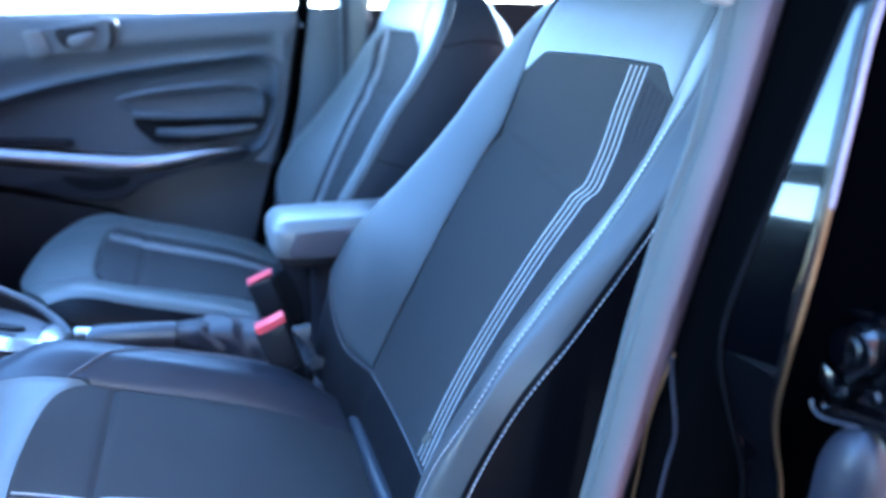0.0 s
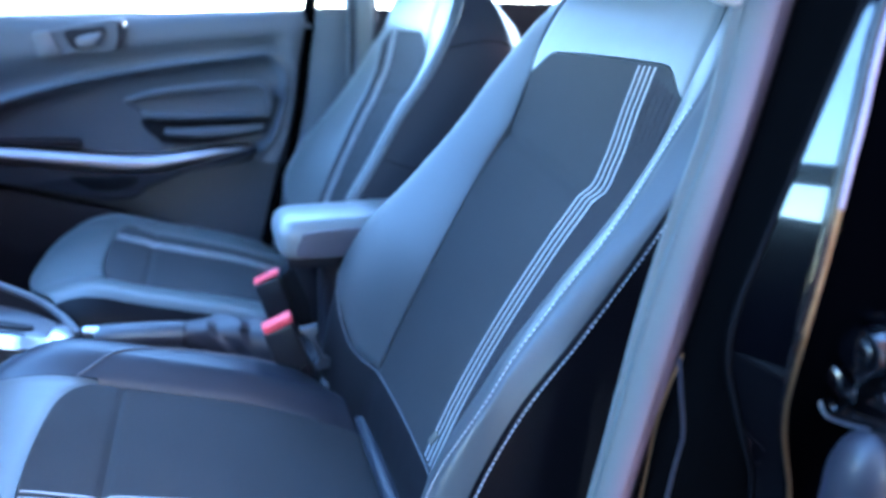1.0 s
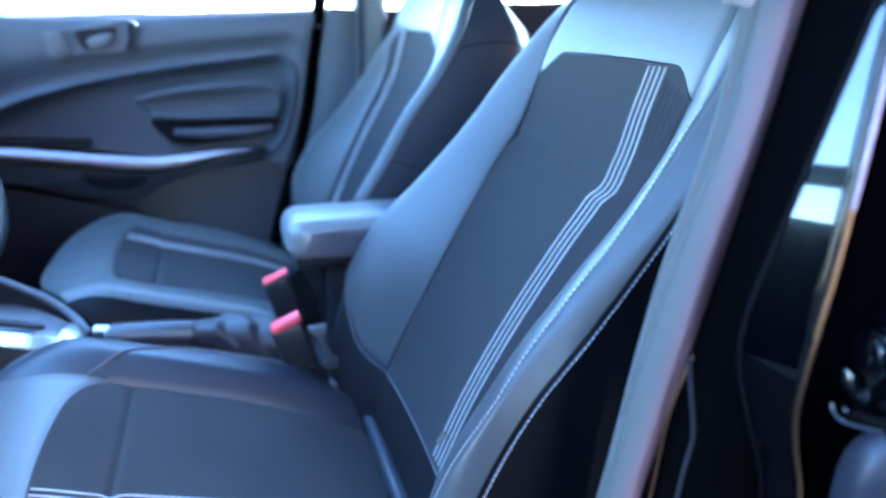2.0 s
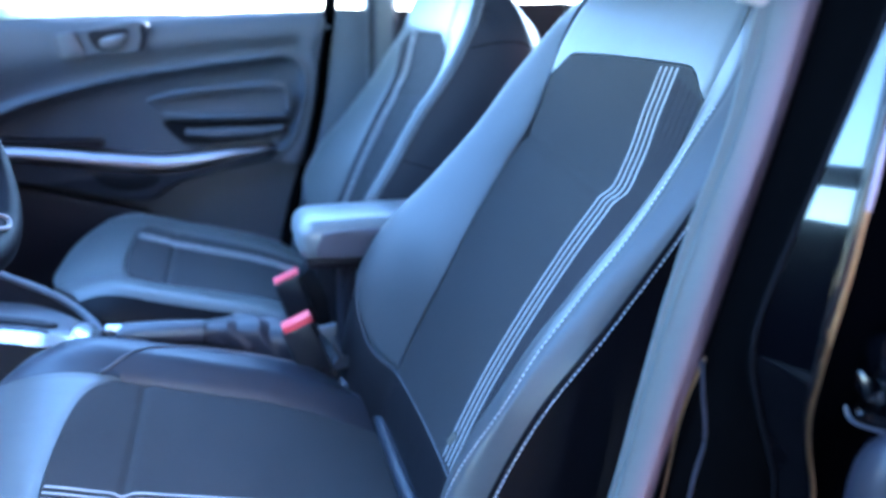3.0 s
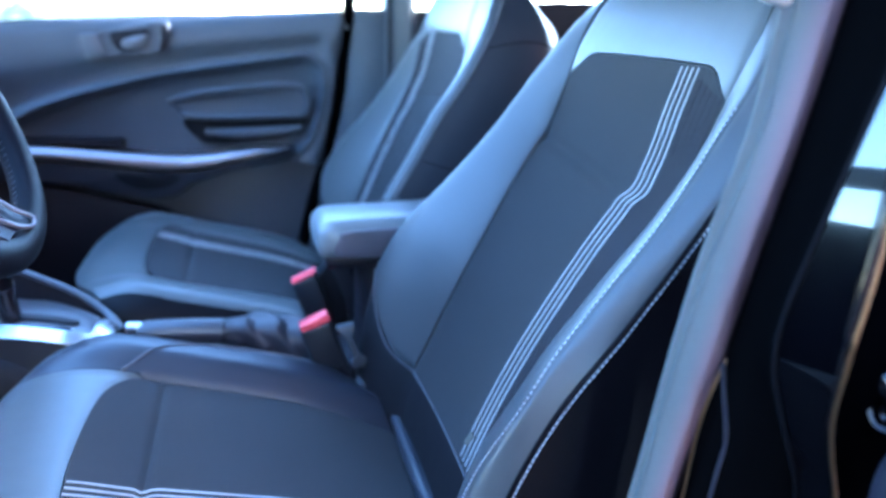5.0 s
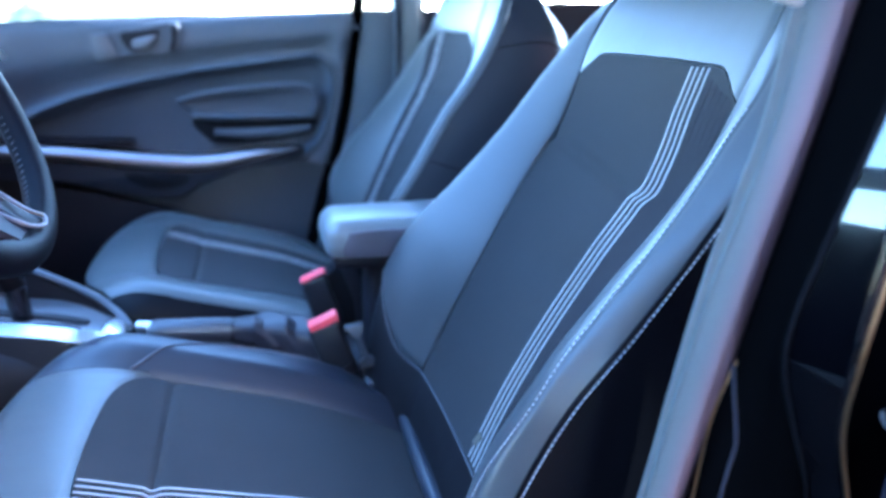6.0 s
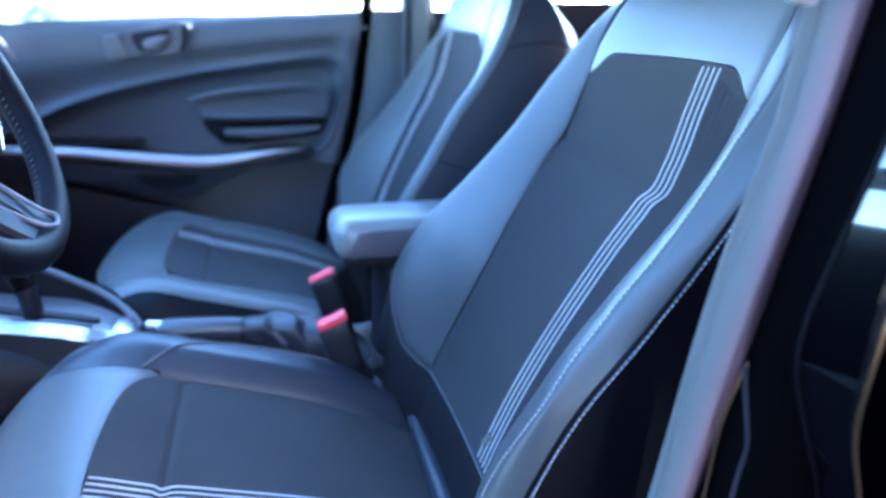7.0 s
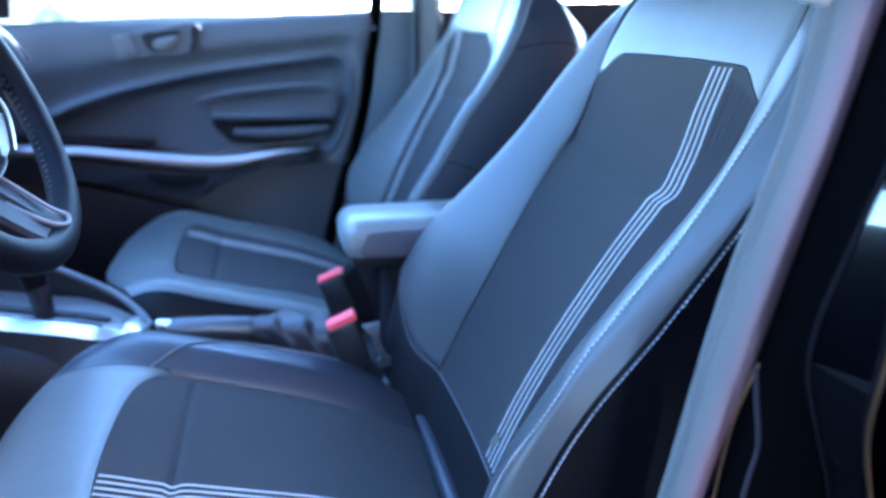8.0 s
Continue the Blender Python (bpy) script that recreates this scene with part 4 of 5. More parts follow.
part("rim", sweep([on_wheel(2 * math.pi * i / 72, 0.178) for i in range(72)], circle(0.0175, 14, 0.0155), up=wax, closed=True), WHEEL_LEATHER, wheel, "black leather rim")
st = bmesh.new()
for i in range(150):
    a0 = 2 * math.pi * i / 130
    tube([on_wheel(a0, 0.1612, -0.006), on_wheel(a0 + 0.012, 0.1607, -0.001)], 0.00045, 5, bm=st, up=wax)
part("rim_stitching", st, PIPING, wheel, "grey rim stitching")
for a0, r0, h0, a1, w in ((-66, 0.067, -0.050, -83, 0.026), (-114, 0.067, -0.050, -97, 0.026), (-6, 0.07, -0.050, -4, 0.018), (-174, 0.07, -0.050, -176, 0.018)):
    p0, p1 = on_wheel(radians(a0), r0, h0), on_wheel(radians(a1), 0.166, 0.004 if w > 0.02 else -0.010)
    spoke = part("spoke", sweep([p0, p0 * 0.5 + p1 * 0.5, p0 * 0.12 + p1 * 0.88, p1], flat(w * 1.7, 0.016), up=wax, scale=lambda t: (1.0 - 0.25 * t, 1.0)), SPOKE_DARK, wheel, "dark lilac satin spoke")
    if w < 0.02 or a0 < -90:
        continue
    # silver bars that frame a dark inset and meet in a rounded end on the rim
    loop = spline([(0.056, -0.072, -0.034), (0.037, -0.100, -0.018), (0.033, -0.126, -0.004), (0.027, -0.148, 0.010), (0.039, -0.160, 0.014), (0.024, -0.166, 0.016),
                   (0.006, -0.1615, 0.014), (-0.004, -0.153, 0.010), (-0.002, -0.135, -0.004), (0.007, -0.117, -0.018), (0.014, -0.080, -0.034)], 6)
    part("spoke_trim", sweep([wc + Vector((0, 1, 0)) * q[0] + wup * q[1] + wax * q[2] for q in loop], flat(0.0042, 0.004), up=wax), TRIM_LILAC, spoke, "satin silver spoke trim")
    part("spoke_inset", grid(lambda k, t: wc + Vector((0, 1, 0)) * (0.030 - 0.016 * t + 0.013 * k) + wup * (-0.075 - 0.080 * t) + wax * (-0.040 + 0.044 * t), span(-1, 1, 4), span(0, 1, 8), back=-wax * 0.01), PLASTIC_MATTE, spoke, "black spoke inset")
part("lower_web", grid(lambda k, t: on_wheel(radians(-63 + (-117 + 63) * k), 0.067, -0.056) * (1 - t) + on_wheel(radians(-68 + (-112 + 68) * k), 0.170, -0.004) * t, span(0, 1, 8), span(0, 1, 6), back=-wax * 0.008), PLASTIC_MATTE, wheel, "black lower web")
cover = [(0.075, 0.06), (0.03, 0.075), (-0.03, 0.075), (-0.075, 0.06), (-0.08, 0.0), (-0.070, -0.075), (-0.03, -0.095), (0.03, -0.095), (0.070, -0.075), (0.08, 0.0)]
cov = spline(cover, 5, True)
bm = bmesh.new()
rings = []
for f, h in ((0.92, -0.075), (1.0, -0.060), (1.0, -0.022), (0.95, -0.012), (0.75, -0.006), (0.4, -0.002)):
    rings.append([bm.verts.new(wc + Vector((0, 1, 0)) * (q[0] * f) + wup * (q[1] * f) + wax * h) for q in cov])
for q, r in zip(rings, rings[1:]):
    for i in range(len(q)):
        j = (i + 1) % len(q)
        bm.faces.new((q[i], q[j], r[j], r[i]))
bm.faces.new(rings[-1])
bm.faces.new(rings[0][::-1])
part("airbag_cover", bm, PLASTIC_MATTE, wheel, "black airbag cover")
part("cover_trim", sweep([wc + Vector((0, 1, 0)) * (q[0] * 1.02) + wup * (q[1] * 1.02) - wax * 0.016 for q in cov], flat(0.006, 0.008), up=wax, closed=True), PLASTIC_SMOOTH, wheel, "black trim round the cover")
pan = [(0.070, -0.036), (0.108, -0.036), (0.124, -0.044), (0.118, -0.056), (0.090, -0.078), (0.056, -0.082)]
bm = bmesh.new()
rings = [[bm.verts.new(wc + Vector((0, 1, 0)) * y + wup * z + wax * h) for y, z in spline(pan, 4, True)] for h in (-0.028, -0.012)]
for i in range(len(rings[0])):
    j = (i + 1) % len(rings[0])
    bm.faces.new((rings[0][i], rings[0][j], rings[1][j], rings[1][i]))
bm.faces.new(rings[1])
bm.faces.new(rings[0][::-1])
part("button_panel", bm, PLASTIC_SMOOTH, wheel, "dark button panel beside the cover")
# Bright crescent gives the hub its sun patch by a silver part.
part("sun_crescent", sweep([wc + Vector((0, 1, 0)) * y + wup * z - wax * 0.009 for y, z in spline([(0.112, -0.024), (0.130, -0.034), (0.129, -0.048), (0.110, -0.067), (0.088, -0.083)], 6)], flat(0.009, 0.004), up=wax, scale=lambda t: 1.0 - 0.7 * t), SATIN, wheel, "silver crescent added for the sun patch on the hub")
part("column", tube([wc - wax * 0.07, wc - wax * 0.35], 0.045, 18), PLASTIC_DARK, wheel, "black steering column shroud")

dash = thing("dashboard", (-1.2, 0, FLOOR), "dark plastic dashboard across the front", "dashboard")
prof = spline([(-1.50, 1.02), (-1.30, 1.06), (-1.10, 1.06), (-1.02, 1.02), (-1.00, 0.95), (-1.06, 0.85), (-1.08, 0.70), (-1.18, 0.55), (-1.25, 0.34)], 5)
part("dash_body", grid(lambda y, k: (prof[k][0], y, prof[k][1]), span(-0.70, 0.70, 20), list(range(len(prof))), back=(-0.03, 0, 0)), PLASTIC_DARK, dash, "dark grained dashboard")

# Added silver strip in place of a sunlit patch, set along the camera's view.
sunlit_pts = [Vector((-0.925, 0.622, 1.048)), Vector((-0.940, 0.620, 1.072)), Vector((-0.955, 0.620, 1.092)), Vector((-0.975, 0.620, 1.112))]
part("sunlit_strip", sweep(spline([tuple(q) for q in sunlit_pts], 6), flat(0.016, 0.006), up=(1, 0, 0.4)), SATIN, dash, "silver strip added for a sunlit white patch")

# ======== passenger door ========
door = thing("door_1", (-0.6, 0.70, 0.40), "closed dark plastic passenger door with silver armrest trim", "car door", kind="structure")
SILL = [(-1.25, 1.10), (-1.0, 1.115), (-0.965, 1.119), (-0.93, 1.122), (-0.89, 1.126), (-0.81, 1.130), (-0.50, 1.146), (-0.187, 1.163)]
EDGE = [(0.40, -0.36), (0.709, -0.282), (0.822, -0.247), (0.95, -0.217), (1.06, -0.202), (1.156, -0.187)]


def door_skin(k, z0):
    z = z0
    x = -1.25 + (lerp(EDGE, z) + 1.25) * k
    z = 0.40 + (lerp(SILL, x) - 0.40) * (z0 - 0.40) / (1.156 - 0.40)
    crown = 0.02 * step(1.09, 1.156, z) ** 2
    return (x, 0.70 + crown, z)


part("door_panel", grid(door_skin, span(0, 1, 50), span(0.40, 1.156, 50, 0.2), back=(0.0, 0.09, 0.0)), PLASTIC_INSERT, door, "charcoal grained door panel")
# trim above the sweeping crease: it bulges, turns under and ends in a soft lip round the recessed insert
LIP = spline([(-1.12, 0.845), (-1.00, 0.874), (-0.893, 0.928), (-0.838, 0.952), (-0.761, 0.976), (-0.665, 1.000), (-0.543, 1.023), (-0.430, 1.039), (-0.350, 1.049),
              (-0.292, 1.055), (-0.259, 1.039), (-0.246, 1.009), (-0.248, 0.961), (-0.263, 0.904), (-0.284, 0.858), (-0.334, 0.813)], 6)
RIM = spline([(-1.25, 1.096), (-1.05, 1.108), (-0.95, 1.116), (-0.87, 1.123), (-0.78, 1.127), (-0.68, 1.131), (-0.55, 1.137), (-0.43, 1.145), (-0.32, 1.152),
              (-0.203, 1.158), (-0.198, 1.100), (-0.209, 1.040), (-0.219, 0.965), (-0.231, 0.905), (-0.242, 0.855), (-0.256, 0.800)], 6)


def upper(k, t):
    a, b = LIP[k], RIM[k]
    wide = step(0.05, 0.12, (b - a).length)
    deep = lerp([(0.0, 0.6625), (0.03, 0.6600), (0.10, 0.6735), (0.22, 0.6730), (0.50, 0.6560), (0.75, 0.6590), (0.92, 0.6680), (1.0, 0.682)], t)
    slim = lerp([(0.0, 0.6625), (0.12, 0.6640), (0.30, 0.6690), (0.80, 0.6720), (1.0, 0.690)], t)
    q = a * (1 - t) + b * t
    return (q.x, deep * wide + slim * (1 - wide), q.y)


part("upper_trim", grid(upper, list(range(len(LIP))), [0, 0.02, 0.05, 0.075, 0.10, 0.14] + span(0.2, 1, 26), back=(0, 0.02, 0)), PLASTIC_DOOR, door, "slate grey upper door trim")

# the recessed insert: rings that step in from the lip
FOOT = spline([(-0.334, 0.813), (-0.42, 0.800), (-0.56, 0.79), (-0.75, 0.80), (-1.12, 0.815)], 8)
edge_loop = LIP + FOOT[1:]


def inset(loop, i, d):
    a, b = loop[i - 1], loop[(i + 1) % len(loop)]
    n = Vector(((b - a).y, -(b - a).x)).normalized()
    room = min(1.0, max(0.1, (loop[i].x + 1.12) / 0.25))
    return loop[i] + n * d * room


dish = bmesh.new()
rings = [[dish.verts.new((inset(edge_loop, i, d).x, y, inset(edge_loop, i, d).y)) for i in range(len(edge_loop))]
         for d, y in ((0.0, 0.6625), (0.003, 0.664), (0.006, 0.669), (0.011, 0.678), (0.018, 0.685), (0.028, 0.689), (0.042, 0.691))]
for q, r in zip(rings, rings[1:]):
    for i in range(len(q)):
        j = (i + 1) % len(q)
        dish.faces.new((q[i], q[j], r[j], r[i]))
dish.faces.new(rings[-1])
part("door_insert", dish, PLASTIC_INSERT, door, "charcoal recessed door insert", sharp=60)
part("lower_panel", grid(lambda k, t: (-1.25 + (lerp(EDGE, 0.40 + 0.44 * t) - 0.012 + 1.25) * k, 0.696 - 0.004 * math.sin(math.pi * t), 0.40 + 0.44 * t), span(0, 1, 30), span(0, 1, 16)), PLASTIC_LOWER, door, "slate blue lower door panel")
# Black block added over the darker lower front of the door.
dark_block = [tuple(p) for p in spline([(-1.15, 0.80), (-0.90, 0.775), (-0.745, 0.735), (-0.650, 0.708), (-0.615, 0.690), (-0.625, 0.620), (-0.66, 0.52), (-0.70, 0.44), (-1.15, 0.44)], 5, True)]
part("dark_door_block", plate(dark_block, 0.70, 0.655, 0.010, 3), PLASTIC_DARK, door, "black grained block added low on the door")
# armrest pad with slot
pad = [tuple(p) for p in spline([(-0.597, 0.956), (-0.537, 0.973), (-0.431, 0.986), (-0.340, 0.992), (-0.300, 0.987), (-0.285, 0.966), (-0.284, 0.922), (-0.310, 0.916), (-0.435, 0.916), (-0.556, 0.918), (-0.578, 0.933)], 5, True)]
part("armrest_pad", plate(pad, 0.70, 0.668, 0.010, 5, dome=-0.006), PLASTIC_INSERT, door, "slate grey padded armrest block")
# Ridges take a paler plastic than the pad, so their highlight is partly colour.
for line, w in (([(-0.600, 0.955), (-0.537, 0.972), (-0.431, 0.985), (-0.340, 0.991), (-0.302, 0.986), (-0.287, 0.964), (-0.287, 0.930)], 0.017), ([(-0.572, 0.926), (-0.535, 0.921), (-0.435, 0.919), (-0.300, 0.920)], 0.015)):
    part("pad_rim", sweep([Vector((q[0], 0.662, q[1])) for q in spline(line, 6)], circle(w * 0.5, 12, 0.010), up=(0, 1, 0), scale=lambda t: 0.35 + 0.65 * math.sin(math.pi * min(1, max(0, t))) ** 0.4), PLASTIC_PAD, door, "soft raised ridge of the pad")
slot = [tuple(p) for p in spline([(-0.566, 0.912), (-0.540, 0.866), (-0.512, 0.853), (-0.414, 0.857), (-0.307, 0.875), (-0.290, 0.894), (-0.292, 0.908), (-0.436, 0.911)], 5, True)]
# No real hollow: a dark plate gives the recess its shade by colour.
part("armrest_slot", plate(slot, 0.70, 0.676, 0.004), PLASTIC_MATTE, door, "raised dark plate in place of the recess below the pad")
part("grip_bar", sweep([(-0.522, 0.668, 0.884), (-0.45, 0.662, 0.881), (-0.37, 0.662, 0.884), (-0.300, 0.668, 0.891)], circle(0.012, 12, 0.009), up=(0, 1, 0), scale=lambda t: 0.6 + 0.4 * math.sin(math.pi * min(1, max(0, t))) ** 0.3), PLASTIC_PAD, door, "slate grey grip bar")
shelf = [tuple(p) for p in spline([(-1.10, 0.83), (-0.836, 0.830), (-0.619, 0.805), (-0.560, 0.803), (-0.426, 0.828), (-0.330, 0.848), (-0.335, 0.826), (-0.465, 0.796), (-0.553, 0.767), (-0.598, 0.737), (-0.652, 0.733), (-0.742, 0.751), (-0.848, 0.781), (-1.10, 0.800)], 4, True)]
part("lower_armrest", plate(shelf, 0.70, 0.640, 0.010, 3), PLASTIC_ARMREST, door, "dark slate lower armrest")
CT = [(-1.10, 0.868), (-0.865, 0.860), (-0.727, 0.845), (-0.616, 0.834), (-0.558, 0.832), (-0.498, 0.837), (-0.424, 0.848), (-0.336, 0.852)]
CB = [(-1.10, 0.836), (-0.865, 0.828), (-0.730, 0.808), (-0.619, 0.796), (-0.561, 0.795), (-0.500, 0.804), (-0.426, 0.822), (-0.336, 0.846)]
part("silver_trim", grid(lambda t, k: (t, 0.640 - 0.012 * math.sin(math.pi * k), lerp(CB, t) + (lerp(CT, t) - lerp(CB, t)) * k), span(-1.10, -0.336, 60), span(0, 1, 8), back=(0, 0.05, 0)),
     TRIM_SATIN, door, "satin silver armrest trim")
cup = [tuple(p) for p in spline([(-0.725, 0.797), (-0.66, 0.792), (-0.588, 0.789), (-0.600, 0.768), (-0.648, 0.757), (-0.695, 0.766)], 5, True)]
part("pull_cup", plate(cup, 0.70, 0.638, 0.003), PLASTIC_MATTE, door, "dark pull cup")
part("map_shelf", rbox((0.50, 0.05, 0.014), pose(-0.95, 0.675, 0.872, 0, 2, 0), 0.004), PLASTIC_DARK, door, "dark shelf lip")
bez = [tuple(p) for p in spline([(-0.768, 1.094), (-0.72, 1.104), (-0.642, 1.122), (-0.586, 1.127), (-0.579, 1.105), (-0.598, 1.064), (-0.648, 1.058), (-0.700, 1.053), (-0.754, 1.045)], 5, True)]
bezel = part("handle_bezel", plate(bez, 0.70, 0.650, 0.004, dome=-0.002), PLASTIC_DOOR, door, "slate grey handle bezel")
hole = [tuple(p) for p in spline([(-0.700, 1.102), (-0.655, 1.109), (-0.622, 1.111), (-0.629, 1.090), (-0.645, 1.070), (-0.686, 1.067)], 4, True)]
# The well's shade is this dark plate, slightly proud of the bezel.
part("handle_well", plate(hole, 0.70, 0.6465, 0.002), PLASTIC_DARK, bezel, "raised dark plate in place of the well behind the handle")
lev = [tuple(p) for p in spline([(-0.676, 1.089), (-0.627, 1.101), (-0.633, 1.082), (-0.646, 1.071), (-0.674, 1.070)], 4, True)]
part("inner_handle", plate(lev, 0.70, 0.643, 0.004, dome=0.003), SILVER_PAINT, bezel, "silver inner door handle")
part("bezel_groove", plate([tuple(p) for p in spline([(-0.596, 1.118), (-0.584, 1.119), (-0.586, 1.090), (-0.595, 1.068), (-0.604, 1.067), (-0.597, 1.092)], 3, True)], 0.70, 0.6475, 0.002), PLASTIC_DARK, bezel, "dark groove")
sw = [(-0.762, 1.092), (-0.755, 1.098), (-0.732, 1.101), (-0.727, 1.097), (-0.714, 1.060), (-0.717, 1.054), (-0.748, 1.048), (-0.755, 1.054)]
part("lock_switch", plate(sw, 0.70, 0.645, 0.004), SILVER_PAINT, bezel, "silver lock switch")

part("mirror_sail", plate([(-1.10, 1.125), (-0.971, 1.128), (-0.965, 1.168), (-0.95, 1.35), (-1.10, 1.30)], 0.76, 0.70, 0.006), PLASTIC_DARK, door, "dark mirror corner trim")

# far pillar, rear door, window frames
far = thing("far_body_side", (0.3, 0.72, 0.40), "dark trimmed far body side with the pillar and rear door", "body side", kind="structure")
part("far_pillar_base", grid(lambda k, z: (lerp(EDGE, min(z, 1.156)) + 0.022 + (-0.082 - lerp(EDGE, min(z, 1.156)) - 0.022) * k, 0.676 - 0.006 * math.sin(math.pi * k), z), span(0, 1, 8), span(0.40, 1.166, 30), back=(0, 0.06, 0)),
     PLASTIC_PILLAR, far, "grey lower pillar trim")
part("far_pillar_trim", grid(lambda k, z: (-0.096 + 0.072 * k, 0.668 - 0.010 * math.sin(math.pi * k) + 0.10 * max(0, z - 1.15), z), span(0, 1, 10), span(0.40, 1.55, 40), back=(0, 0.06, 0)),
     PLASTIC_PILLAR, far, "grey upright pillar trim")
part("far_webbing", sweep([(-0.058, 0.650, 0.90), (-0.058, 0.650, 1.083), (-0.058, 0.655, 1.20), (-0.056, 0.68, 1.42)], flat(0.036, 0.002), up=(0, 1, 0)), WEBBING, far, "grey seat belt webbing")
for x in (-0.088, -0.031):
    part("pillar_groove", tube([(x, 0.6605, 0.60), (x, 0.6605, 1.15), (x, 0.695, 1.50)], 0.0032, 8), PLASTIC_DARK, far, "dark groove in the pillar trim")
part("far_striker", rbox((0.010, 0.010, 0.008), pose(-0.186, 0.680, 1.123), 0.003, 2), STEEL, far, "small bright lock striker")
part("far_seal", tube([(lerp(EDGE, min(z, 1.156)) + (z - 1.156) * 0.15 * (z > 1.156) + 0.007, 0.704, z) for z in span(0.40, 1.50, 40)], 0.016, 10), RUBBER, far, "black door seal")
part("rear_door_panel", grid(lambda x, t: (x, 0.70, 0.40 + (1.165 + 0.016 * step(0.05, 0.15, x) + 0.03 * (x + 0.06) - 0.40) * t), span(-0.08, 1.1, 20), span(0, 1, 16), back=(0, 0.08, 0)), PLASTIC_DARK, far, "dark rear door panel")
# Added solid panel that keeps the sun off the driver's cushion.
part("quarter_panel", rbox((0.75, 0.08, 1.15), pose(1.28, 0.66, 0.98), 0.03, 3), PLASTIC_DARK, far, "dark quarter panel added to block the sun")
part("window_rail", tube([(-1.20, 0.67, 1.24), (-0.54, 0.60, 1.53), (-0.10, 0.58, 1.57), (0.9, 0.57, 1.53), (1.5, 0.56, 1.30)], 0.03, 8), PLASTIC_DARK, far, "dark roof rail over the windows")
part("far_window", grid(lambda x, t: (x, 0.735 - 0.12 * t, 1.14 + 0.40 * t), span(-1.10, -0.20, 4), span(0, 1, 4)), GLASS, far, "clear door glass").visible_shadow = False

# rear bench, tail wall and front bulkhead close the cabin
bench = thing("rear_bench", (0.75, 0, FLOOR), "dark cloth rear bench", "rear bench")
part("bench_cushion", rbox((0.50, 1.25, 0.20), pose(0.62, 0, 0.56, 0, 8, 0), 0.05, 4), CLOTH_DARK, bench)
part("bench_back", rbox((0.14, 1.25, 0.62), pose(0.93, 0, 0.88, 0, 20, 0), 0.05, 4), CLOTH_DARK, bench)
part("tail_wall", rbox((0.05, 1.4, 0.75), pose(1.55, 0, 0.75), 0.01), PLASTIC_DARK, far, "dark tail wall")
part("roof_rail", tube([(-0.46, -0.655, 1.50), (-0.02, -0.675, 1.51), (0.9, -0.655, 1.50)], 0.045, 8), HEADLINER, car, "pale roof rail")

# ======== open front door of the driver's side ========
HINGE = pose(-1.03, -0.865, -0.02, 0, 0, -52)


def swung(bm):
    bmesh.ops.transform(bm, matrix=HINGE, verts=bm.verts)
    return bm


open_door = thing("door_2", (-1.03, -0.865, 0.34), "open black driver's door with a dark inner panel", "car door", kind="structure")
part("outer_skin", swung(rbox((1.02, 0.035, 0.79), pose(0.52, -0.06, 0.745), 0.015, 3)), PAINT, open_door, "black glossy door skin")
part("inner_panel", swung(rbox((0.98, 0.07, 0.93), pose(0.52, -0.005, 0.69), 0.025, 3)), RUBBER, open_door, "dark grained inner panel")
part("window_frame", swung(tube([(0.02, -0.03, 1.10), (0.03, 0.03, 1.40), (0.14, 0.06, 1.50), (0.60, 0.07, 1.53), (0.95, 0.07, 1.53), (1.00, 0.03, 1.30), (1.03, -0.03, 1.10)], 0.022, 8)), PAINT, open_door, "black window frame")
# Unseen rail, added only to show as a dark arch in the pillar's paint.
part("reflection_rail", swung(tube([(0.03, 0.02, 1.12), (0.055, 0.035, 1.195), (0.10, 0.038, 1.231), (0.40, 0.040, 1.238), (0.92, 0.038, 1.238), (1.0, 0.02, 1.12)], 0.019, 10)), RUBBER, open_door, "unseen black rail added for its reflection in the pillar paint")
part("window_glass", swung(grid(lambda x, t: (x, -0.03 + 0.09 * t, 1.08 + (min(1.50, 1.34 + x * 0.40) - 1.08) * t), span(0.06, 1.0, 10), span(0, 1, 4))), GLASS, open_door, "clear door glass").visible_shadow = False
for sg in (1, -1):
    part("front_pillar", tube([(-1.50, sg * 0.70, 1.02), (-0.92, sg * 0.65, 1.34), (-0.46, sg * 0.63, 1.54)], 0.045, 10), PLASTIC_DARK, car, "dark windscreen pillar")
part("windscreen", grid(lambda k, t: (-1.52 + 1.06 * t - 0.08 * (1 - k * k), k * (0.68 - 0.10 * t), 1.03 + 0.53 * t), span(-1, 1, 10), span(0, 1, 6)), GLASS, car, "clear windscreen").visible_shadow = False
part("header_rail", tube([(-0.46, -0.65, 1.54), (-0.48, 0, 1.59), (-0.46, 0.60, 1.55)], 0.03, 8), HEADLINER, car, "pale header rail")

# hinge of the rear door, its bolts, and the cable boot
HX, HY = -0.035, -0.812


def across(outline, x0, x1, r=0.002):
    """A slab whose outline lies in the Y-Z plane, from x0 (far) to x1 (near, rounded by r)."""
    bm = plate(outline, x0, x1, r, 3)
    for v in bm.verts:
        v.co.x, v.co.y = v.co.y, v.co.x
    return bm


def on_leaf(pts, x=-0.055):
    return [(x, q[0], q[1]) for q in spline(pts, 6)]


leaf = [tuple(q) for q in spline([(-0.767, 0.966), (-0.771, 0.980), (-0.784, 0.988), (-0.815, 0.991), (-0.850, 0.985), (-0.852, 0.935), (-0.820, 0.921), (-0.792, 0.913), (-0.778, 0.917), (-0.771, 0.940)], 5, True)]
hinge = part("hinge_leaf", across(leaf, -0.036, -0.049), PAINT_HINGE, car, "black painted hinge leaf")
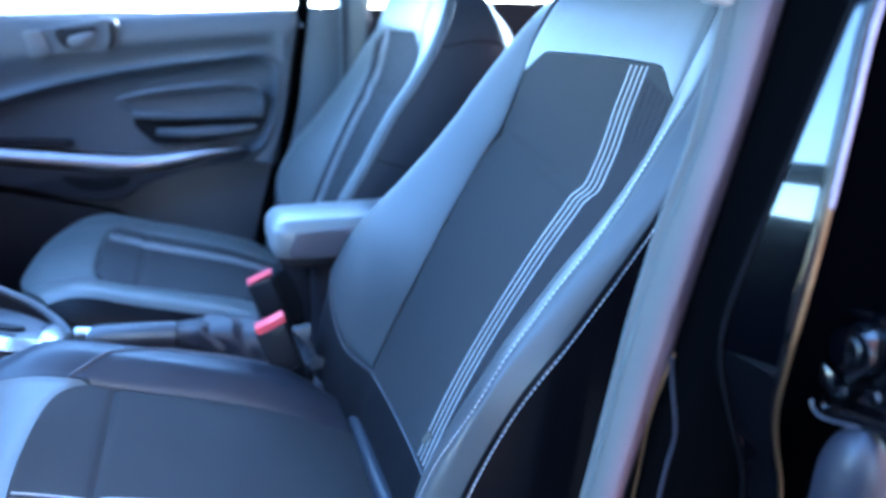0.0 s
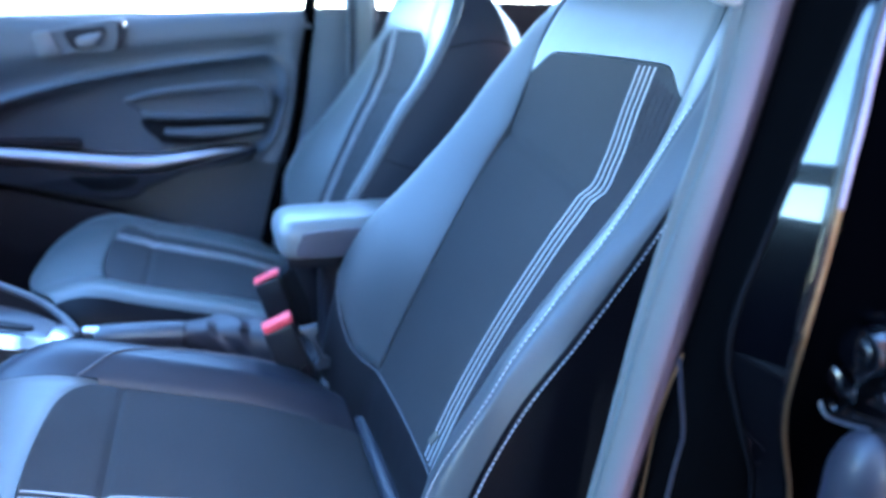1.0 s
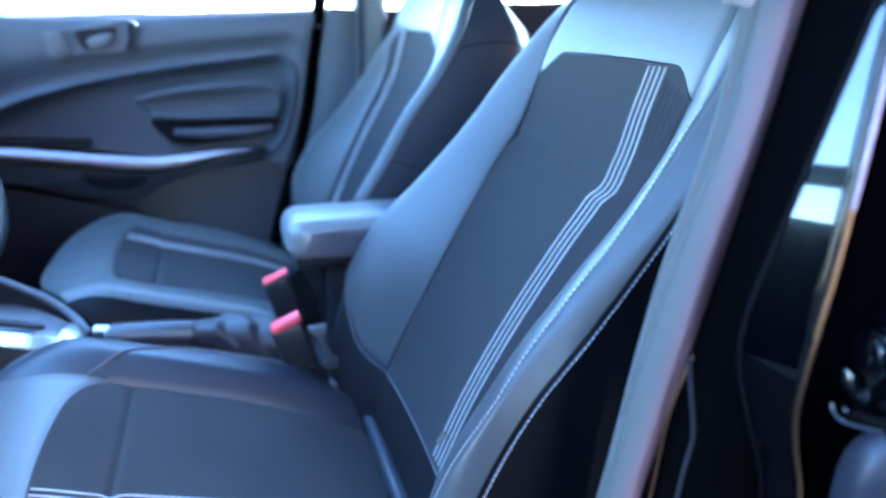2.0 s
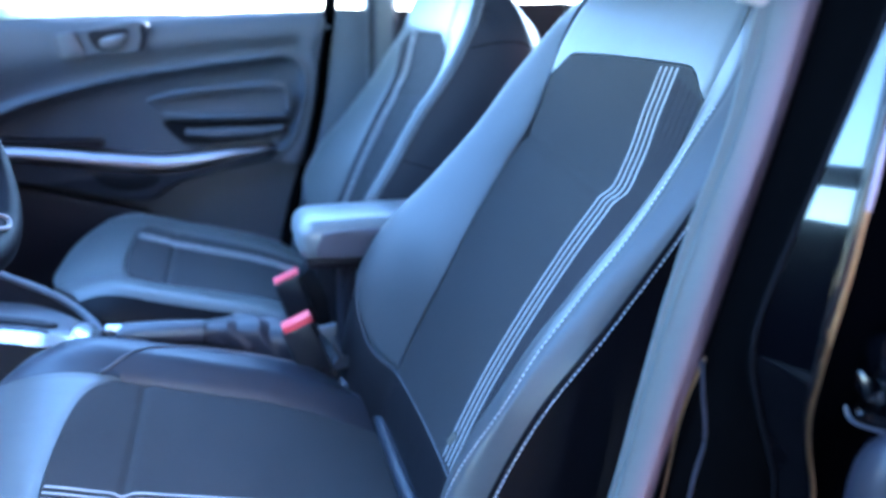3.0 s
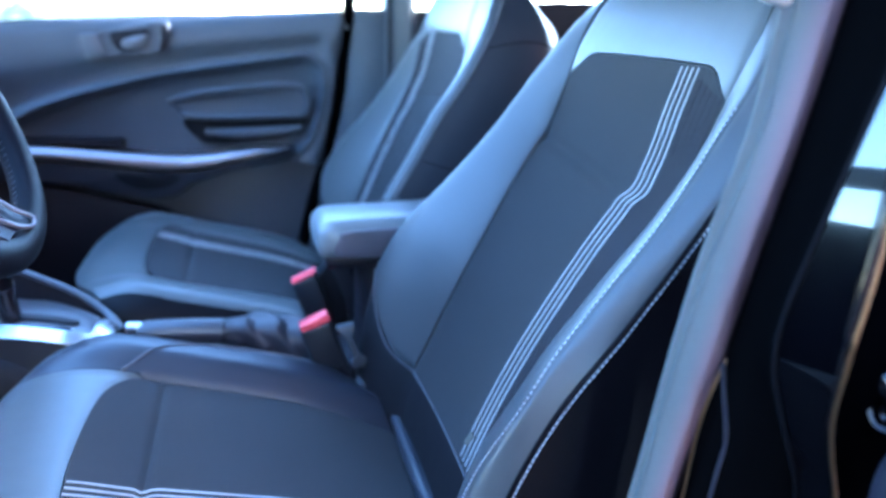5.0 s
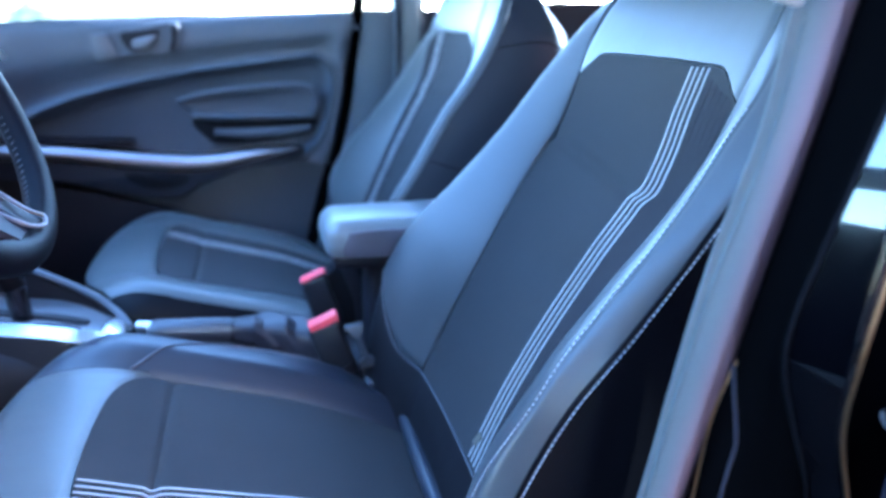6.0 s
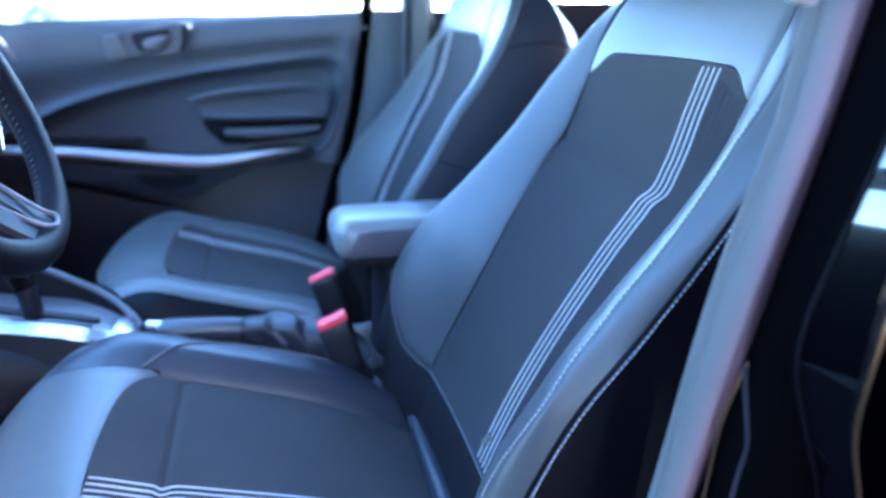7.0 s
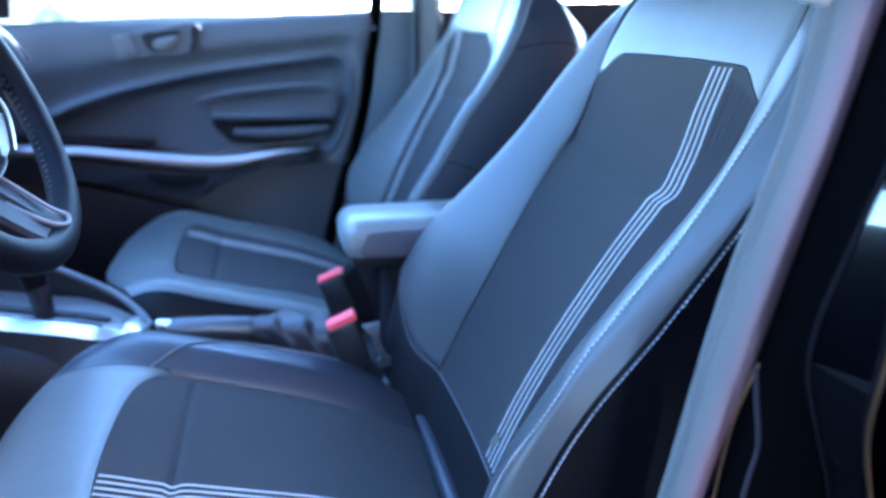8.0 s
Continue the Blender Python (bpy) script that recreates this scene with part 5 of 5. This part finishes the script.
part("hinge_rim", tube(on_leaf([(-0.7665, 0.955), (-0.7680, 0.969), (-0.7725, 0.9785), (-0.781, 0.9855), (-0.795, 0.9885)], -0.050), 0.0042, 12, up=(1, 0, 0), scale=lambda t: 0.5 + 0.5 * math.sin(math.pi * min(1, max(0, t)))), PAINT_HINGE, hinge, "black rounded leaf rim")
part("hinge_knuckle", tube([(-0.046, -0.797, 0.967), (-0.058, -0.797, 0.967), (-0.062, -0.797, 0.967)], 0.0165, 24, up=(0, 0, 1), scale=lambda t: 1.0 - 0.10 * step(0.8, 1.0, t)), PAINT_HINGE, hinge, "black painted hinge knuckle")
part("pin_head", tube([(-0.060, -0.797, 0.967), (-0.0635, -0.797, 0.967), (-0.0642, -0.797, 0.967)], 0.0098, 20, up=(0, 0, 1), scale=lambda t: 1.0 - 0.10 * step(0.8, 1.0, t)), PAINT_HINGE, hinge, "black flat pin head")
part("hinge_arm", rbox((0.012, 0.022, 0.013), pose(-0.056, -0.783, 0.9425, 30, 0, 14), 0.003, 2), PAINT_HINGE, hinge, "black painted hinge arm")
tray = [(-0.7735, 0.926), (-0.7765, 0.9185), (-0.7830, 0.9150), (-0.7960, 0.9180), (-0.8120, 0.9235)]
part("hinge_plate", sweep(on_leaf(tray, -0.052), flat(0.010, 0.0045, 0.4), up=(1, 0, 0)), PAINT_HINGE, hinge, "black lower hinge plate")
part("tray_edge", tube(on_leaf(tray, -0.0585), 0.0011, 8, up=(1, 0, 0)), EDGE_GLINT, hinge, "pale tube for the glint along the plate's edge")
part("tray_web", across([(-0.780, 0.917), (-0.788, 0.9255), (-0.815, 0.9320), (-0.850, 0.938), (-0.850, 0.928), (-0.812, 0.9215)], -0.044, -0.056), PAINT_HINGE, hinge, "black web above the plate")
part("leaf_leg", rbox((0.006, 0.0022, 0.034), pose(-0.052, -0.7668, 0.944, -12, 0, 0), 0.001, 2), PAINT_HINGE, hinge, "black raised leaf edge")
part("leaf_foot", rbox((0.006, 0.008, 0.002), pose(-0.052, -0.7655, 0.9265, 10, 0, 0), 0.0008, 2), PAINT_HINGE, hinge, "black foot of the leaf edge")
for y, z in ((-0.7990, 0.9515), (-0.7945, 0.9375), (-0.815, 0.945)):
    part("bolt", tube([(-0.046, y, z), (-0.058, y, z + 0.001), (-0.060, y, z + 0.001)], 0.0056, 6, scale=lambda t: 1.0 - 0.3 * step(0.8, 1.0, t)), PAINT_HINGE, hinge, "black hexagon bolt")


def cable_boot(k, t):
    a = 2 * math.pi * k
    r = 0.0215 * (1 - (1 - min(1, t * 5.0)) ** 2.2) ** 0.5 * (1 + 0.05 * math.sin(38 * t) * step(0.3, 0.5, t))
    return (HX - 0.020 + r * math.cos(a) * 0.9, HY + 0.000 + r * math.sin(a), 0.922 - 0.20 * t)


part("cable_boot", grid(cable_boot, span(0, 1, 20), [0.0005] + span(0.02, 1, 40)), RUBBER_GREY, car, "grey rubber cable boot")

# edge trims low on the pillar: one coloured for its gold reflection along the belt and a grey one that bows away from
# it
for line, y, r, m_, lab in (([(-0.112, 0.928), (-0.120, 0.904), (-0.126, 0.877), (-0.129, 0.845), (-0.132, 0.81), (-0.146, 0.70), (-0.160, 0.60)], -0.7035, 0.0012, EDGE_GOLD_SHEEN, "thin edge strip coloured for its gold reflection"),
                            ([(-0.134, 0.939), (-0.129, 0.914), (-0.124, 0.892), (-0.122, 0.876), (-0.125, 0.856), (-0.128, 0.827), (-0.140, 0.70), (-0.152, 0.60)], -0.728, 0.0015, RUBBER_GREY, "thin grey edge strip")):
    part("edge_strip", tube([(q[0], y, q[1]) for q in spline(line, 6)], r, 6), m_, car, lab)

# plain outer panels that close the car
part("outer_roof", grid(lambda x, y: (x, y, 1.655 - 0.05 * (y / 0.6) ** 2 - 0.05 * ((x - 0.3) / 1.2) ** 2), span(-0.50, 1.55, 16), span(-0.64, 0.64, 12), back=(0, 0, 0.012)), PAINT, car, "black glossy roof")
part("rear_side", grid(lambda x, t: (x, -0.88 + 0.05 * (2 * t - 1) ** 2, 0.34 + 0.80 * t), span(0.10, 1.60, 12), span(0, 1, 10), back=(0, 0.05, 0)), PAINT, car, "black glossy rear side panel")
part("far_skin", grid(lambda x, t: (x, 0.88 - 0.05 * (2 * t - 1) ** 2, 0.34 + 0.78 * t), span(-1.25, 1.60, 12), span(0, 1, 10), back=(0, -0.03, 0)), PAINT, far, "black glossy outer skin")
